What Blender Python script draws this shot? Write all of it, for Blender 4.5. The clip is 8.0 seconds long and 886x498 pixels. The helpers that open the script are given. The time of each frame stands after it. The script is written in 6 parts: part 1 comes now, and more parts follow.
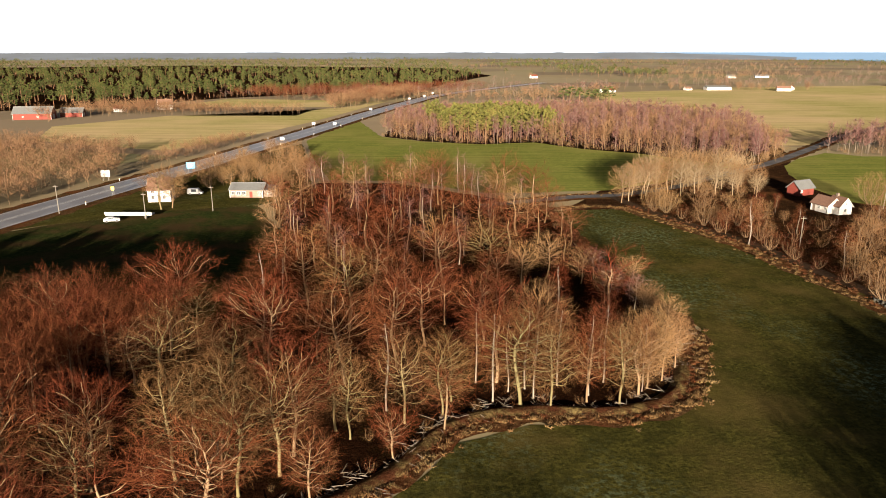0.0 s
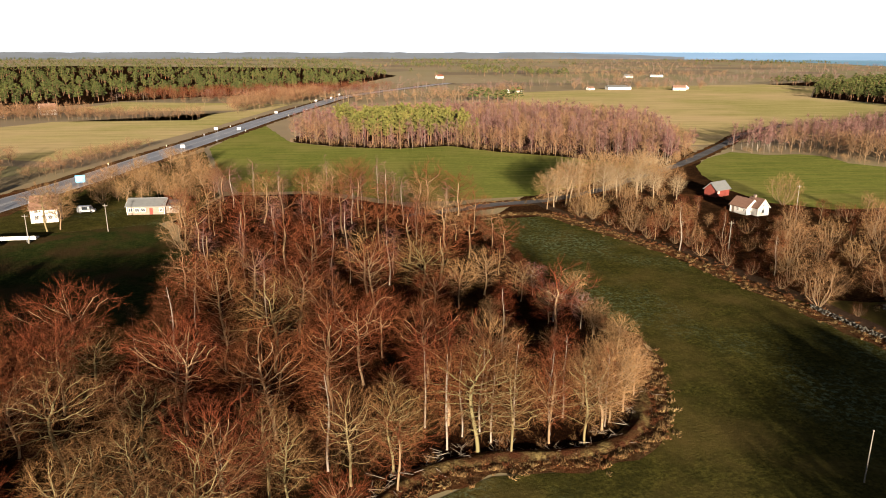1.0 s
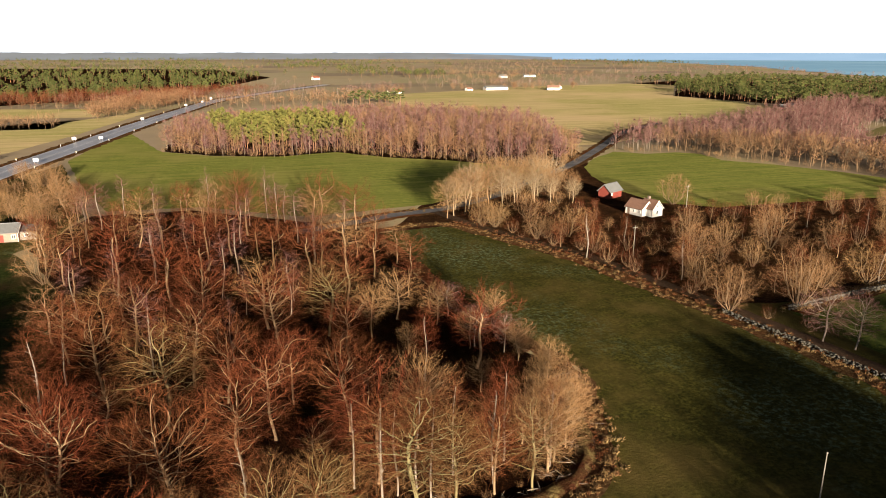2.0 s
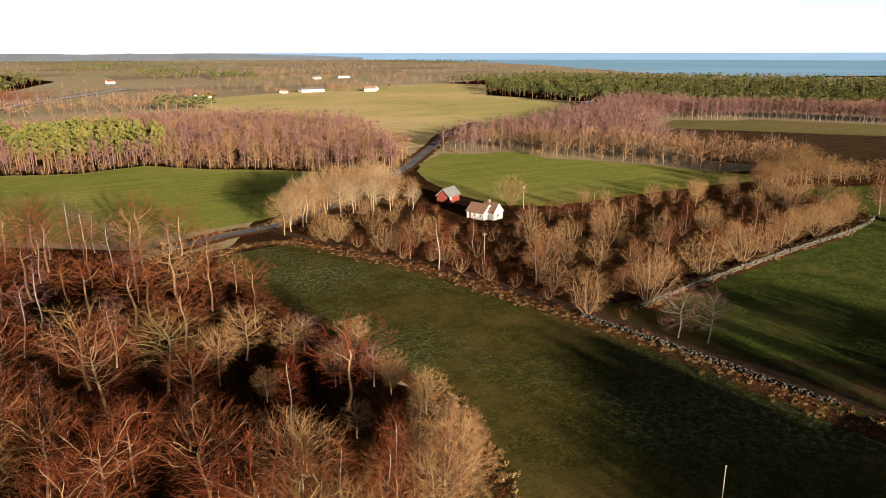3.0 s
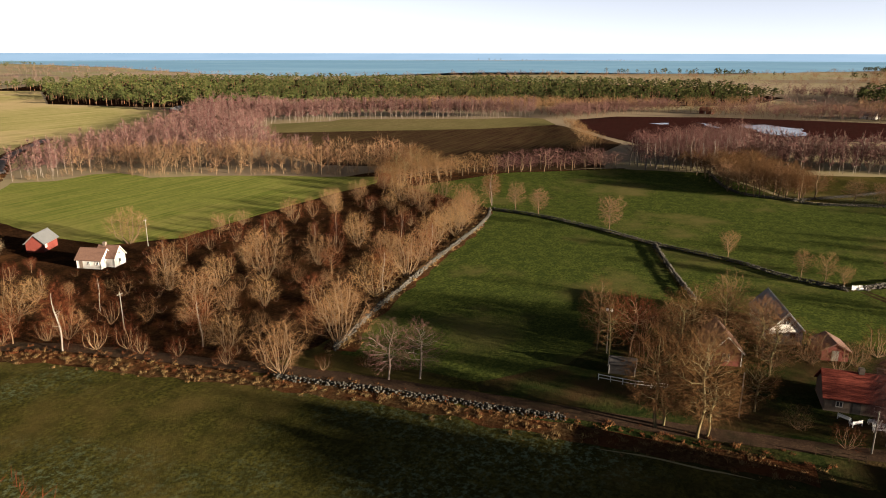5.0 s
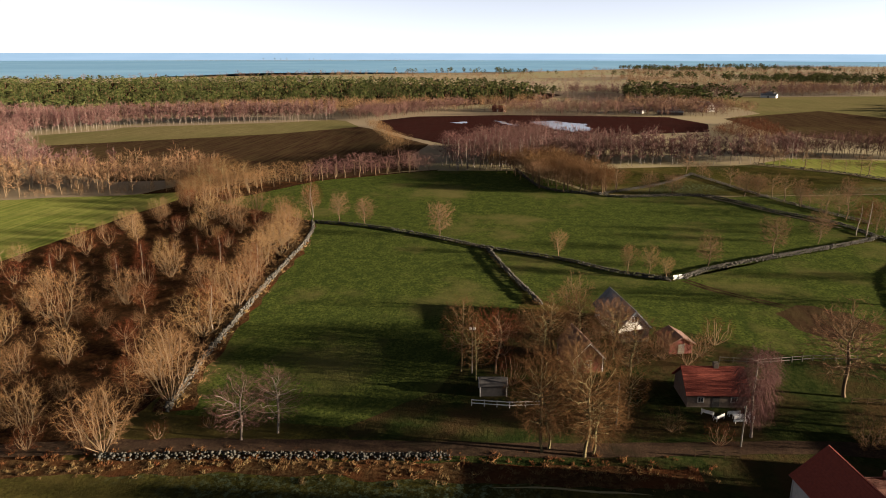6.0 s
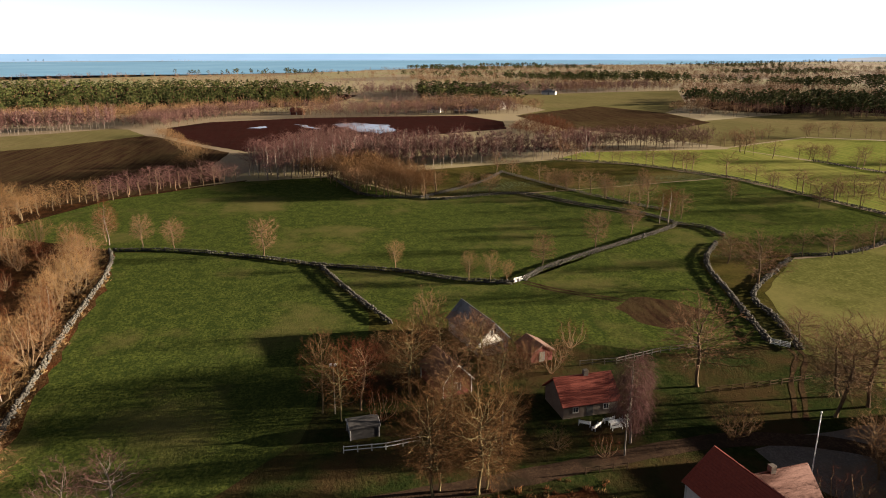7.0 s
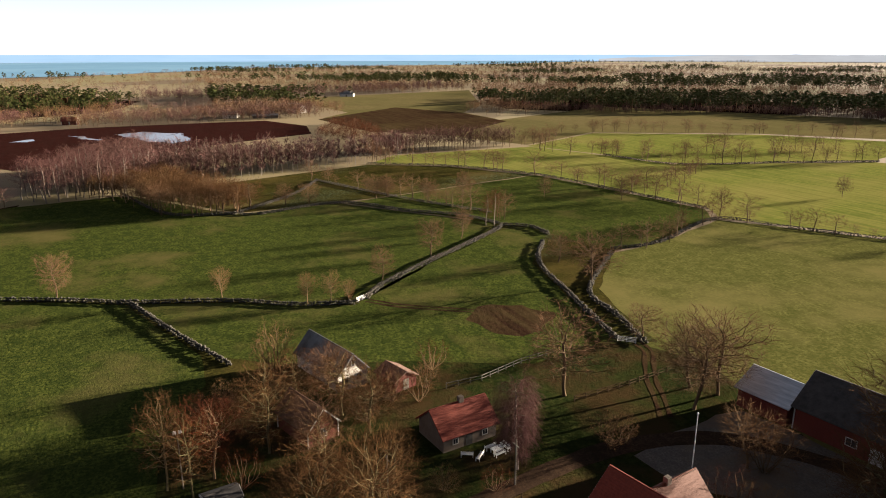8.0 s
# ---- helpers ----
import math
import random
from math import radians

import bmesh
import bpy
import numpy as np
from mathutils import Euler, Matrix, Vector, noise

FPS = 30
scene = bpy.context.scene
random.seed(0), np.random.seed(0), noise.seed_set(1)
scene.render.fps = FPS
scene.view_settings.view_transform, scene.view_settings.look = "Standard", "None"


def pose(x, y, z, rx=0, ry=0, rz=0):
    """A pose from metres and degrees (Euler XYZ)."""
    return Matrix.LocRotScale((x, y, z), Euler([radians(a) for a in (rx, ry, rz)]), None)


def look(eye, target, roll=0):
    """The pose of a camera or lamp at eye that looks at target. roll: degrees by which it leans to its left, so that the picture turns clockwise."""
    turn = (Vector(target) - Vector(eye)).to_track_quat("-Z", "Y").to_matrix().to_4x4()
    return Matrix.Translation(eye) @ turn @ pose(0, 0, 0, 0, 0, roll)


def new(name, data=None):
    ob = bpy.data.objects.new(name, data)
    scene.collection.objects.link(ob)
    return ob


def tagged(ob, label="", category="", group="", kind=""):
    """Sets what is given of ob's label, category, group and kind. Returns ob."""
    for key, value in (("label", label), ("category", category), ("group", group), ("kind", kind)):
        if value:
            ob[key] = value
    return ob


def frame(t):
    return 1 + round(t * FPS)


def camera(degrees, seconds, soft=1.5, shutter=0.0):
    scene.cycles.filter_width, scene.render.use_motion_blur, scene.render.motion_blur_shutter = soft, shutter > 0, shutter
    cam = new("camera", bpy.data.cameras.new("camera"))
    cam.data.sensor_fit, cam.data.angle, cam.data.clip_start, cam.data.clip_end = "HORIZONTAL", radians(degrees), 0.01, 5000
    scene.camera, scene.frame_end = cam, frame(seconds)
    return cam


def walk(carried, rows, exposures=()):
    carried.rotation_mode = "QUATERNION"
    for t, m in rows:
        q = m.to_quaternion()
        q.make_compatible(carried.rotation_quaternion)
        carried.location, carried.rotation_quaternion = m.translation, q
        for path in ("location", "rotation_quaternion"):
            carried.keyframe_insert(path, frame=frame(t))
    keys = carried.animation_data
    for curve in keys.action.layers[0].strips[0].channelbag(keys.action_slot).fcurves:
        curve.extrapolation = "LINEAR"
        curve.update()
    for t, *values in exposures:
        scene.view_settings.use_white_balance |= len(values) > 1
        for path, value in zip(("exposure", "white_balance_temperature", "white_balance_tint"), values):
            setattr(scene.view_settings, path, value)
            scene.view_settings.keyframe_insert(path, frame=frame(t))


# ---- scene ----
cam = camera(64.69, 8.0, 1.0)
PATH = [
    (0.0, pose(0.00, -0.00, 48.00, 74.24, 0.01, 0.00)),
    (0.5, pose(-2.23, 5.92, 48.51, 74.21, -0.02, -3.64)),
    (1.0, pose(-4.05, 11.81, 49.07, 74.21, -0.06, -7.69)),
    (2.5, pose(-7.83, 29.85, 50.63, 74.25, 0.01, -24.43)),
    (3.0, pose(-8.05, 36.07, 51.14, 74.25, 0.07, -32.58)),
    (3.5, pose(-7.06, 42.26, 51.51, 74.23, 0.00, -40.62)),
    (4.0, pose(-5.42, 48.67, 51.95, 74.27, -0.05, -48.92)),
    (4.5, pose(-3.44, 55.26, 52.45, 74.27, -0.07, -57.32)),
    (6.0, pose(8.19, 73.63, 54.02, 74.25, -0.10, -82.55)),
    (6.5, pose(13.47, 78.35, 54.41, 74.23, -0.06, -90.95)),
    (7.0, pose(19.32, 82.31, 54.76, 74.26, 0.00, -99.33)),
    (7.5, pose(25.49, 85.16, 55.20, 74.30, -0.01, -107.62)),
    (8.0, pose(31.80, 87.31, 55.70, 74.32, 0.03, -115.92)),
]
EXPOSURES = [(0.0, 2.95, 6300, 12), (4.5, 2.97, 6300, 12), (6.5, 3.07, 6250, 12), (8.0, 3.25, 6150, 12)]
walk(cam, PATH, EXPOSURES)

# ---- sky and sun ----
SUN_AZ, SUN_EL = 182.0, 8.8         # degrees: clockwise from +y, and above the horizon
world = bpy.data.worlds.new("sky")
scene.world = world
world.use_nodes = True
wn = world.node_tree
sky = wn.nodes.new("ShaderNodeTexSky")
sky.sky_type, sky.sun_disc = "NISHITA", False
sky.sun_elevation, sky.sun_rotation = radians(SUN_EL), radians(SUN_AZ)
sky.air_density, sky.dust_density, sky.ozone_density, sky.altitude = 0.35, 0.05, 1.0, 50
bg = wn.nodes["Background"]
bg.inputs["Strength"].default_value = 0.0205
grey = wn.nodes.new("ShaderNodeRGBToBW")            # thin high cloud: the sky is pale
wn.links.new(sky.outputs[0], grey.inputs[0])
veil = wn.nodes.new("ShaderNodeMix")
veil.data_type = "RGBA"
veil.inputs[0].default_value = 0.9
wn.links.new(sky.outputs[0], veil.inputs[6])
wn.links.new(grey.outputs[0], veil.inputs[7])
cool = wn.nodes.new("ShaderNodeMix")
cool.data_type, cool.blend_type = "RGBA", "MULTIPLY"
cool.inputs[0].default_value = 1.0
cool.inputs[7].default_value = (0.975, 1.0, 1.045, 1)
wn.links.new(veil.outputs[2], cool.inputs[6])
way_up = wn.nodes.new("ShaderNodeSeparateXYZ")       # haze: the sky pales towards the horizon
wn.links.new(wn.nodes.new("ShaderNodeTexCoord").outputs["Generated"], way_up.inputs[0])
haze = wn.nodes.new("ShaderNodeValToRGB")
for stop, (place, v) in zip((*haze.color_ramp.elements, haze.color_ramp.elements.new(0.5)), ((0.0, 0.72), (0.40, 0.42), (0.09, 0.95))):
    stop.position, stop.color = place, (v, v, v, 1)
wn.links.new(way_up.outputs[2], haze.inputs[0])
twice = wn.nodes.new("ShaderNodeMath")
twice.operation = "MULTIPLY"
twice.inputs[1].default_value = 2.0
wn.links.new(haze.outputs[0], twice.inputs[0])
pale = wn.nodes.new("ShaderNodeVectorMath")
pale.operation = "SCALE"
wn.links.new(cool.outputs[2], pale.inputs[0])
wn.links.new(twice.outputs[0], pale.inputs[3])
wn.links.new(pale.outputs[0], bg.inputs[0])

sun_data = bpy.data.lights.new("sun", "SUN")
sun_data.energy, sun_data.angle, sun_data.color = 5.0, radians(0.6), (1.0, 0.83, 0.61)
sun = new("sun", sun_data)
_az, _el = radians(SUN_AZ), radians(SUN_EL)
to_sun = Vector((math.sin(_az) * math.cos(_el), math.cos(_az) * math.cos(_el), math.sin(_el)))
sun.matrix_world = look((0, 0, 200), Vector((0, 0, 200)) - to_sun)

rng = random.Random(7)


# ---- materials ----
def nodes_of(name, rough=0.9, metal=0.0, spec=0.3):
    m = bpy.data.materials.new(name)
    m.use_nodes = True
    t = m.node_tree
    b = t.nodes["Principled BSDF"]
    b.inputs["Roughness"].default_value, b.inputs["Metallic"].default_value = rough, metal
    b.inputs["Specular IOR Level"].default_value = spec
    return m, t, b


def position(t):
    return t.nodes.new("ShaderNodeNewGeometry").outputs["Position"]


def noise_at(t, vec, scale, detail=3.0, rough=0.55, stretch=None):
    n = t.nodes.new("ShaderNodeTexNoise")
    n.inputs["Scale"].default_value, n.inputs["Detail"].default_value, n.inputs["Roughness"].default_value = scale, detail, rough
    if stretch:
        mp = t.nodes.new("ShaderNodeMapping")
        mp.inputs["Scale"].default_value = stretch
        mp.inputs["Rotation"].default_value = (0, 0, 0)
        t.links.new(vec, mp.inputs["Vector"])
        vec = mp.outputs[0]
    t.links.new(vec, n.inputs["Vector"])
    return n.outputs["Fac"]


def ramp(t, fac, stops):
    r = t.nodes.new("ShaderNodeValToRGB")
    el = r.color_ramp.elements
    while len(el) < len(stops):
        el.new(0.5)
    for e, (p, c) in zip(el, stops):
        e.position, e.color = p, (*c, 1)
    t.links.new(fac, r.inputs["Fac"])
    return r.outputs["Color"]


def blend(t, fac, a, b, kind="MIX"):
    n = t.nodes.new("ShaderNodeMix")
    n.data_type, n.blend_type = "RGBA", kind
    for sock, v in ((0, fac), (6, a), (7, b)):
        if isinstance(v, (int, float)):
            n.inputs[sock].default_value = v
        elif isinstance(v, tuple):
            n.inputs[sock].default_value = (*v, 1)
        else:
            t.links.new(v, n.inputs[sock])
    return n.outputs[2]


def bump(t, b, height, strength, distance):
    n = t.nodes.new("ShaderNodeBump")
    n.inputs["Strength"].default_value, n.inputs["Distance"].default_value = strength, distance
    t.links.new(height, n.inputs["Height"])
    t.links.new(n.outputs[0], b.inputs["Normal"])


def ground_mat(name, low, high, odd, patch=0.03, tuft=1.2, odd_from=0.6, relief=0.3, rows=None, rough=0.95, pale=None):
    """Soil or turf: two tones in tufts and clumps, a third in wide patches, tufts in relief; rows: drill lines (stretch of the noise); pale: dewy or bleached flecks."""
    m, t, b = nodes_of(name, rough, 0, 0.0)
    p = position(t)
    fine = noise_at(t, p, tuft, 5, 0.75)
    col = ramp(t, fine, [(0.40, low), (0.60, high)])
    mid = noise_at(t, p, tuft * 0.22, 5, 0.7)
    col = blend(t, ramp(t, mid, [(0.42, (0, 0, 0)), (0.60, (0.75, 0.75, 0.75))]), col, low)
    wide = noise_at(t, p, patch, 6, 0.65)
    mask = ramp(t, wide, [(odd_from - 0.08, (0, 0, 0)), (odd_from + 0.10, (1, 1, 1))])
    col = blend(t, mask, col, odd)
    if pale:
        fleck = blend(t, 1.0, ramp(t, noise_at(t, p, tuft * 0.6, 4, 0.8), [(0.50, (0, 0, 0)), (0.60, (1, 1, 1))]), ramp(t, noise_at(t, p, patch * 0.8, 3, 0.6, (1.0, 0.6, 1)), [(0.50, (0, 0, 0)), (0.66, (0.8, 0.8, 0.8))]), "MULTIPLY")
        col = blend(t, fleck, col, pale)
    if rows:
        line = noise_at(t, p, 1.0, 2, 0.5, rows)
        col = blend(t, ramp(t, line, [(0.35, (0.0, 0, 0)), (0.65, (0.4, 0.4, 0.4))]), col, tuple(v * 1.5 for v in odd))
    t.links.new(col, b.inputs["Base Color"])
    bump(t, b, noise_at(t, p, tuft * 1.3, 6, 0.75), 1.0, relief)
    return m


def twig_mat(name, a, c, d):
    """Twigs and bark: three tones, by tree, by stand and by twig."""
    m, t, b = nodes_of(name, 0.9, 0, 0.02)
    own = t.nodes.new("ShaderNodeAttribute")
    own.attribute_name = "tint"
    both = t.nodes.new("ShaderNodeMath")
    both.operation = "ADD"
    t.links.new(t.nodes.new("ShaderNodeObjectInfo").outputs["Random"], both.inputs[0])
    t.links.new(own.outputs["Fac"], both.inputs[1])
    turn = t.nodes.new("ShaderNodeMath")
    turn.operation = "FRACT"
    t.links.new(both.outputs[0], turn.inputs[0])
    info = turn.outputs[0]
    geo = t.nodes.new("ShaderNodeNewGeometry")
    stand = noise_at(t, geo.outputs["Position"], 0.12, 2, 0.6)
    col = blend(t, ramp(t, stand, [(0.38, (0, 0, 0)), (0.62, (1, 1, 1))]), a, c)
    col = blend(t, ramp(t, info, [(0.2, (0, 0, 0)), (0.9, (0.8, 0.8, 0.8))]), col, d)
    col = blend(t, ramp(t, geo.outputs["Random Per Island"], [(0.0, (0, 0, 0)), (1.0, (0.5, 0.5, 0.5))]), col, tuple(v * 0.5 for v in a))
    t.links.new(col, b.inputs["Base Color"])
    return m


def plain_mat(name, a, c, scale=2.0, rough=0.8, metal=0.0, relief=0.0, stretch=None, spec=0.3):
    m, t, b = nodes_of(name, rough, metal, spec)
    tc = t.nodes.new("ShaderNodeTexCoord").outputs["Object"]
    f = noise_at(t, tc, scale, 5, 0.65, stretch)
    t.links.new(ramp(t, f, [(0.3, a), (0.7, c)]), b.inputs["Base Color"])
    if relief:
        bump(t, b, f, 0.6, relief)
    return m


M_GRASS_A = ground_mat("pasture grass", (0.0156, 0.0151, 0.0047), (0.0467, 0.0422, 0.0103), (0.0536, 0.0402, 0.0131), 0.035, 1.5, 0.58, 0.16, None, 0.95, (0.0730, 0.0954, 0.0560))
M_GRASS_B = ground_mat("bright winter grass", (0.0162, 0.0229, 0.0063), (0.0553, 0.0654, 0.0137), (0.0651, 0.0573, 0.0199), 0.03, 1.5, 0.60, 0.16)
M_GRASS_C = ground_mat("fresh winter wheat", (0.0592, 0.0735, 0.0147), (0.0999, 0.1143, 0.0226), (0.1204, 0.1109, 0.0328), 0.012, 0.5, 0.55, 0.15, (0.02, 0.6, 1))
M_GRASS_D = ground_mat("olive pasture grass", (0.0443, 0.0485, 0.0131), (0.1002, 0.0950, 0.0295), (0.1031, 0.0920, 0.0325), 0.02, 1.3, 0.58, 0.11)
M_STUBBLE = ground_mat("pale stubble", (0.074, 0.061, 0.026), (0.109, 0.086, 0.043), (0.066, 0.059, 0.024), 0.008, 0.3, 0.5, 0.2, (0.02, 0.3, 1))
M_OLIVE = ground_mat("olive winter field", (0.1441, 0.1375, 0.0462), (0.2013, 0.1859, 0.0660), (0.2541, 0.1947, 0.1034), 0.006, 0.3, 0.52, 0.15, (0.015, 0.2, 1))
M_SOIL = ground_mat("ploughed brown soil", (0.016, 0.009, 0.006), (0.030, 0.016, 0.010), (0.039, 0.029, 0.013), 0.010, 0.6, 0.62, 0.25, (0.03, 0.5, 1))
M_REDSOIL = ground_mat("wet red-brown soil", (0.015, 0.005, 0.004), (0.025, 0.009, 0.008), (0.012, 0.006, 0.005), 0.012, 0.5, 0.58, 0.2, (0.03, 0.4, 1))
M_BRAMBLE = ground_mat("dark bramble and leaf floor", (0.0102, 0.0054, 0.0027), (0.0331, 0.0163, 0.0082), (0.0510, 0.0232, 0.0094), 0.10, 1.4, 0.60, 0.5)
# leaf litter taken near black: shade under the crowns is in the colour
M_LITTER_SHADED = ground_mat("near-black shaded leaf litter", (0.005, 0.002, 0.001), (0.014, 0.006, 0.003), (0.008, 0.006, 0.002), 0.08, 1.5, 0.58, 0.35)
M_BRACKEN = ground_mat("dead bracken and rough grass", (0.027, 0.013, 0.006), (0.068, 0.044, 0.020), (0.060, 0.022, 0.009), 0.10, 1.6, 0.55, 0.5)
M_GRAVEL = ground_mat("gravel track", (0.022, 0.014, 0.010), (0.045, 0.029, 0.018), (0.016, 0.013, 0.008), 0.15, 3.0, 0.6, 0.06)
M_ASPHALT = ground_mat("worn asphalt", (0.0416, 0.0416, 0.0442), (0.0715, 0.0715, 0.0780), (0.0897, 0.0871, 0.0897), 0.08, 4.0, 0.55, 0.01)
M_DRIVE = ground_mat("grey gravelled drive", (0.060, 0.052, 0.046), (0.105, 0.092, 0.080), (0.085, 0.066, 0.050), 0.12, 3.0, 0.55, 0.05)
M_HIGHWAY = ground_mat("damp worn asphalt", (0.055, 0.055, 0.060), (0.085, 0.085, 0.093), (0.105, 0.103, 0.108), 0.08, 4.0, 0.55, 0.01, None, 0.45)
M_HIGHWAY.node_tree.nodes["Principled BSDF"].inputs["Specular IOR Level"].default_value = 0.5
# lawn and meadow grass, darkened in the colour for the shade they lie in
M_YARD_SHADED = ground_mat("rough lawn with shade in its colour", (0.009, 0.014, 0.004), (0.027, 0.030, 0.009), (0.030, 0.020, 0.009), 0.09, 1.0, 0.52, 0.35)


def mosaic_mat():
    """Far countryside: a patchwork of fields, heath and scrub."""
    m, t, b = nodes_of("patchwork of far fields", 0.95, 0, 0.05)
    p = position(t)
    v = t.nodes.new("ShaderNodeTexVoronoi")
    v.inputs["Scale"].default_value = 0.0045
    t.links.new(p, v.inputs["Vector"])
    sep = t.nodes.new("ShaderNodeSeparateColor")
    t.links.new(v.outputs["Color"], sep.inputs[0])
    cells = ramp(t, sep.outputs[0], [(0.0, (0.07, 0.05, 0.032)), (0.35, (0.19, 0.155, 0.08)), (0.6, (0.13, 0.14, 0.05)), (0.8, (0.22, 0.175, 0.105)), (1.0, (0.07, 0.05, 0.036))])
    col = blend(t, noise_at(t, p, 0.05, 4), cells, (0.13, 0.10, 0.065))
    t.links.new(col, b.inputs["Base Color"])
    return m


M_FAR = mosaic_mat()
M_SEA = ground_mat("open sea", (0.105, 0.205, 0.310), (0.120, 0.225, 0.335), (0.140, 0.250, 0.360), 0.0012, 0.02, 0.55, 0.3, None, 0.5)
M_PUDDLE = plain_mat("standing water", (0.05, 0.05, 0.06), (0.07, 0.07, 0.08), 0.4, 0.06, 0.0, 0, None, 0.6)

M_BARK = twig_mat("grey-brown bark", (0.1176, 0.0773, 0.0463), (0.1438, 0.0998, 0.0594), (0.0880, 0.0618, 0.0357))
M_BARK_MOSS = twig_mat("mossy oak bark", (0.0985, 0.0786, 0.0400), (0.1202, 0.0944, 0.0496), (0.0798, 0.0730, 0.0346))
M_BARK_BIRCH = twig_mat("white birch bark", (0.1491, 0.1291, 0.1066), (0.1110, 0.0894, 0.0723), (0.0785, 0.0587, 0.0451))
M_TWIG_TAN = twig_mat("tan twigs", (0.1177, 0.0641, 0.0296), (0.0928, 0.0529, 0.0259), (0.1334, 0.0833, 0.0360))
M_TWIG_PALE = twig_mat("pale grey-tan twigs", (0.1320, 0.0950, 0.0563), (0.1100, 0.0774, 0.0458), (0.1452, 0.1091, 0.0651))
M_BARK_PALE = twig_mat("pale lichened bark", (0.190, 0.150, 0.100), (0.160, 0.122, 0.080), (0.130, 0.100, 0.066))
M_TWIG_RED = twig_mat("red-brown twigs", (0.0647, 0.0163, 0.0073), (0.0457, 0.0148, 0.0073), (0.0678, 0.0267, 0.0106))
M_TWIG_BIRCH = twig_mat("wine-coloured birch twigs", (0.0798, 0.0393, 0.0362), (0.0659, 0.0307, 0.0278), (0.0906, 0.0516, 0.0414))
M_TWIG_GREY = twig_mat("grey-brown twigs", (0.1064, 0.0557, 0.0301), (0.0848, 0.0456, 0.0246), (0.1202, 0.0742, 0.0384))
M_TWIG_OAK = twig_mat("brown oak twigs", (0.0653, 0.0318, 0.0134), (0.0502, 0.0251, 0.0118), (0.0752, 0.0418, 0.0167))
M_BARK_DARK = twig_mat("dark bark", (0.0792, 0.0528, 0.0324), (0.0984, 0.0672, 0.0396), (0.0600, 0.0432, 0.0264))
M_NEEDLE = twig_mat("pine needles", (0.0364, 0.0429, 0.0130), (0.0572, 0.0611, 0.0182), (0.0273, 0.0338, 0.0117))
# lit copy of the needles: sunshine put into a lighter, yellower colour
M_NEEDLE_LIT = twig_mat("sunlit young pine needles", (0.061, 0.060, 0.015), (0.078, 0.068, 0.020), (0.046, 0.049, 0.014))
M_PINE_BARK = twig_mat("orange pine bark", (0.117, 0.063, 0.035), (0.098, 0.059, 0.035), (0.088, 0.054, 0.035))
M_BEECH_LEAF = twig_mat("rust-coloured beech leaves", (0.100, 0.038, 0.010), (0.118, 0.047, 0.014), (0.088, 0.035, 0.011))
M_STONE = twig_mat("grey lichened field stone", (0.047, 0.044, 0.036), (0.034, 0.033, 0.029), (0.059, 0.053, 0.044))
M_WHITE = plain_mat("white painted boards", (0.2700, 0.2592, 0.2419), (0.3456, 0.3326, 0.3132), 1.5, 0.7)
M_ENAMEL = plain_mat("white gloss paint", (0.52, 0.51, 0.49), (0.62, 0.61, 0.59), 1.5, 0.5)
M_LIME = plain_mat("white limewash", (0.360, 0.340, 0.300), (0.460, 0.440, 0.400), 0.8, 0.9, 0, 0.02)
M_RED = plain_mat("falu red boards", (0.064, 0.010, 0.006), (0.088, 0.015, 0.009), 2.0, 0.85, 0, 0.01, (6, 6, 0.3))
M_TILE_RED = plain_mat("red roof tiles", (0.1085, 0.0140, 0.0059), (0.1528, 0.0250, 0.0106), 3.0, 0.8, 0, 0.03, (1, 1, 1))
M_TILE_ORANGE = plain_mat("pale orange tiles", (0.0803, 0.0204, 0.0084), (0.0977, 0.0280, 0.0117), 3.0, 0.8, 0, 0.03)
M_TILE_BROWN = plain_mat("weathered brown tiles", (0.073, 0.039, 0.028), (0.123, 0.067, 0.045), 3.0, 0.85, 0, 0.03)
M_TIN = plain_mat("grey sheet metal", (0.080, 0.083, 0.084), (0.105, 0.107, 0.107), 1.2, 0.45, 0.3)
M_TIN_RUST = plain_mat("streaked pale sheet metal", (0.30, 0.33, 0.37), (0.55, 0.58, 0.62), 0.7, 0.38, 0.65, 0, (0.4, 3, 3))
M_BLACK = plain_mat("black tarred felt", (0.012, 0.011, 0.011), (0.040, 0.036, 0.034), 1.0, 0.8)
# black and pale patches put the slope's shade and sky sheen into the colour
M_BARN_TIN = plain_mat("old sheet metal with painted shade and sheen", (0.014, 0.014, 0.015), (0.110, 0.117, 0.125), 0.22, 0.55, 0.2, 0, (1, 1, 1))
M_GLASS = plain_mat("dark window glass", (0.02, 0.025, 0.03), (0.03, 0.035, 0.04), 1.0, 0.08, 0, 0, None, 0.6)
M_BRICK = plain_mat("old plaster and brick", (0.079, 0.056, 0.042), (0.112, 0.089, 0.070), 1.2, 0.9, 0, 0.02)
M_WOOD = plain_mat("grey weathered wood", (0.073, 0.065, 0.053), (0.112, 0.101, 0.084), 6.0, 0.85, 0, 0.01, (1, 1, 0.2))
M_METAL = plain_mat("galvanised steel", (0.225, 0.225, 0.230), (0.290, 0.290, 0.290), 4.0, 0.45, 0.7)
M_SIGN_BLUE = plain_mat("blue sign sheet", (0.012, 0.150, 0.312), (0.018, 0.180, 0.348), 1.0, 0.4)
M_SIGN_WHITE = plain_mat("white sign sheet", (0.203, 0.207, 0.211), (0.234, 0.234, 0.239), 1.0, 0.5)
M_YELLOW = plain_mat("yellow sign sheet", (0.72, 0.48, 0.03), (0.80, 0.56, 0.05), 1.0, 0.5)
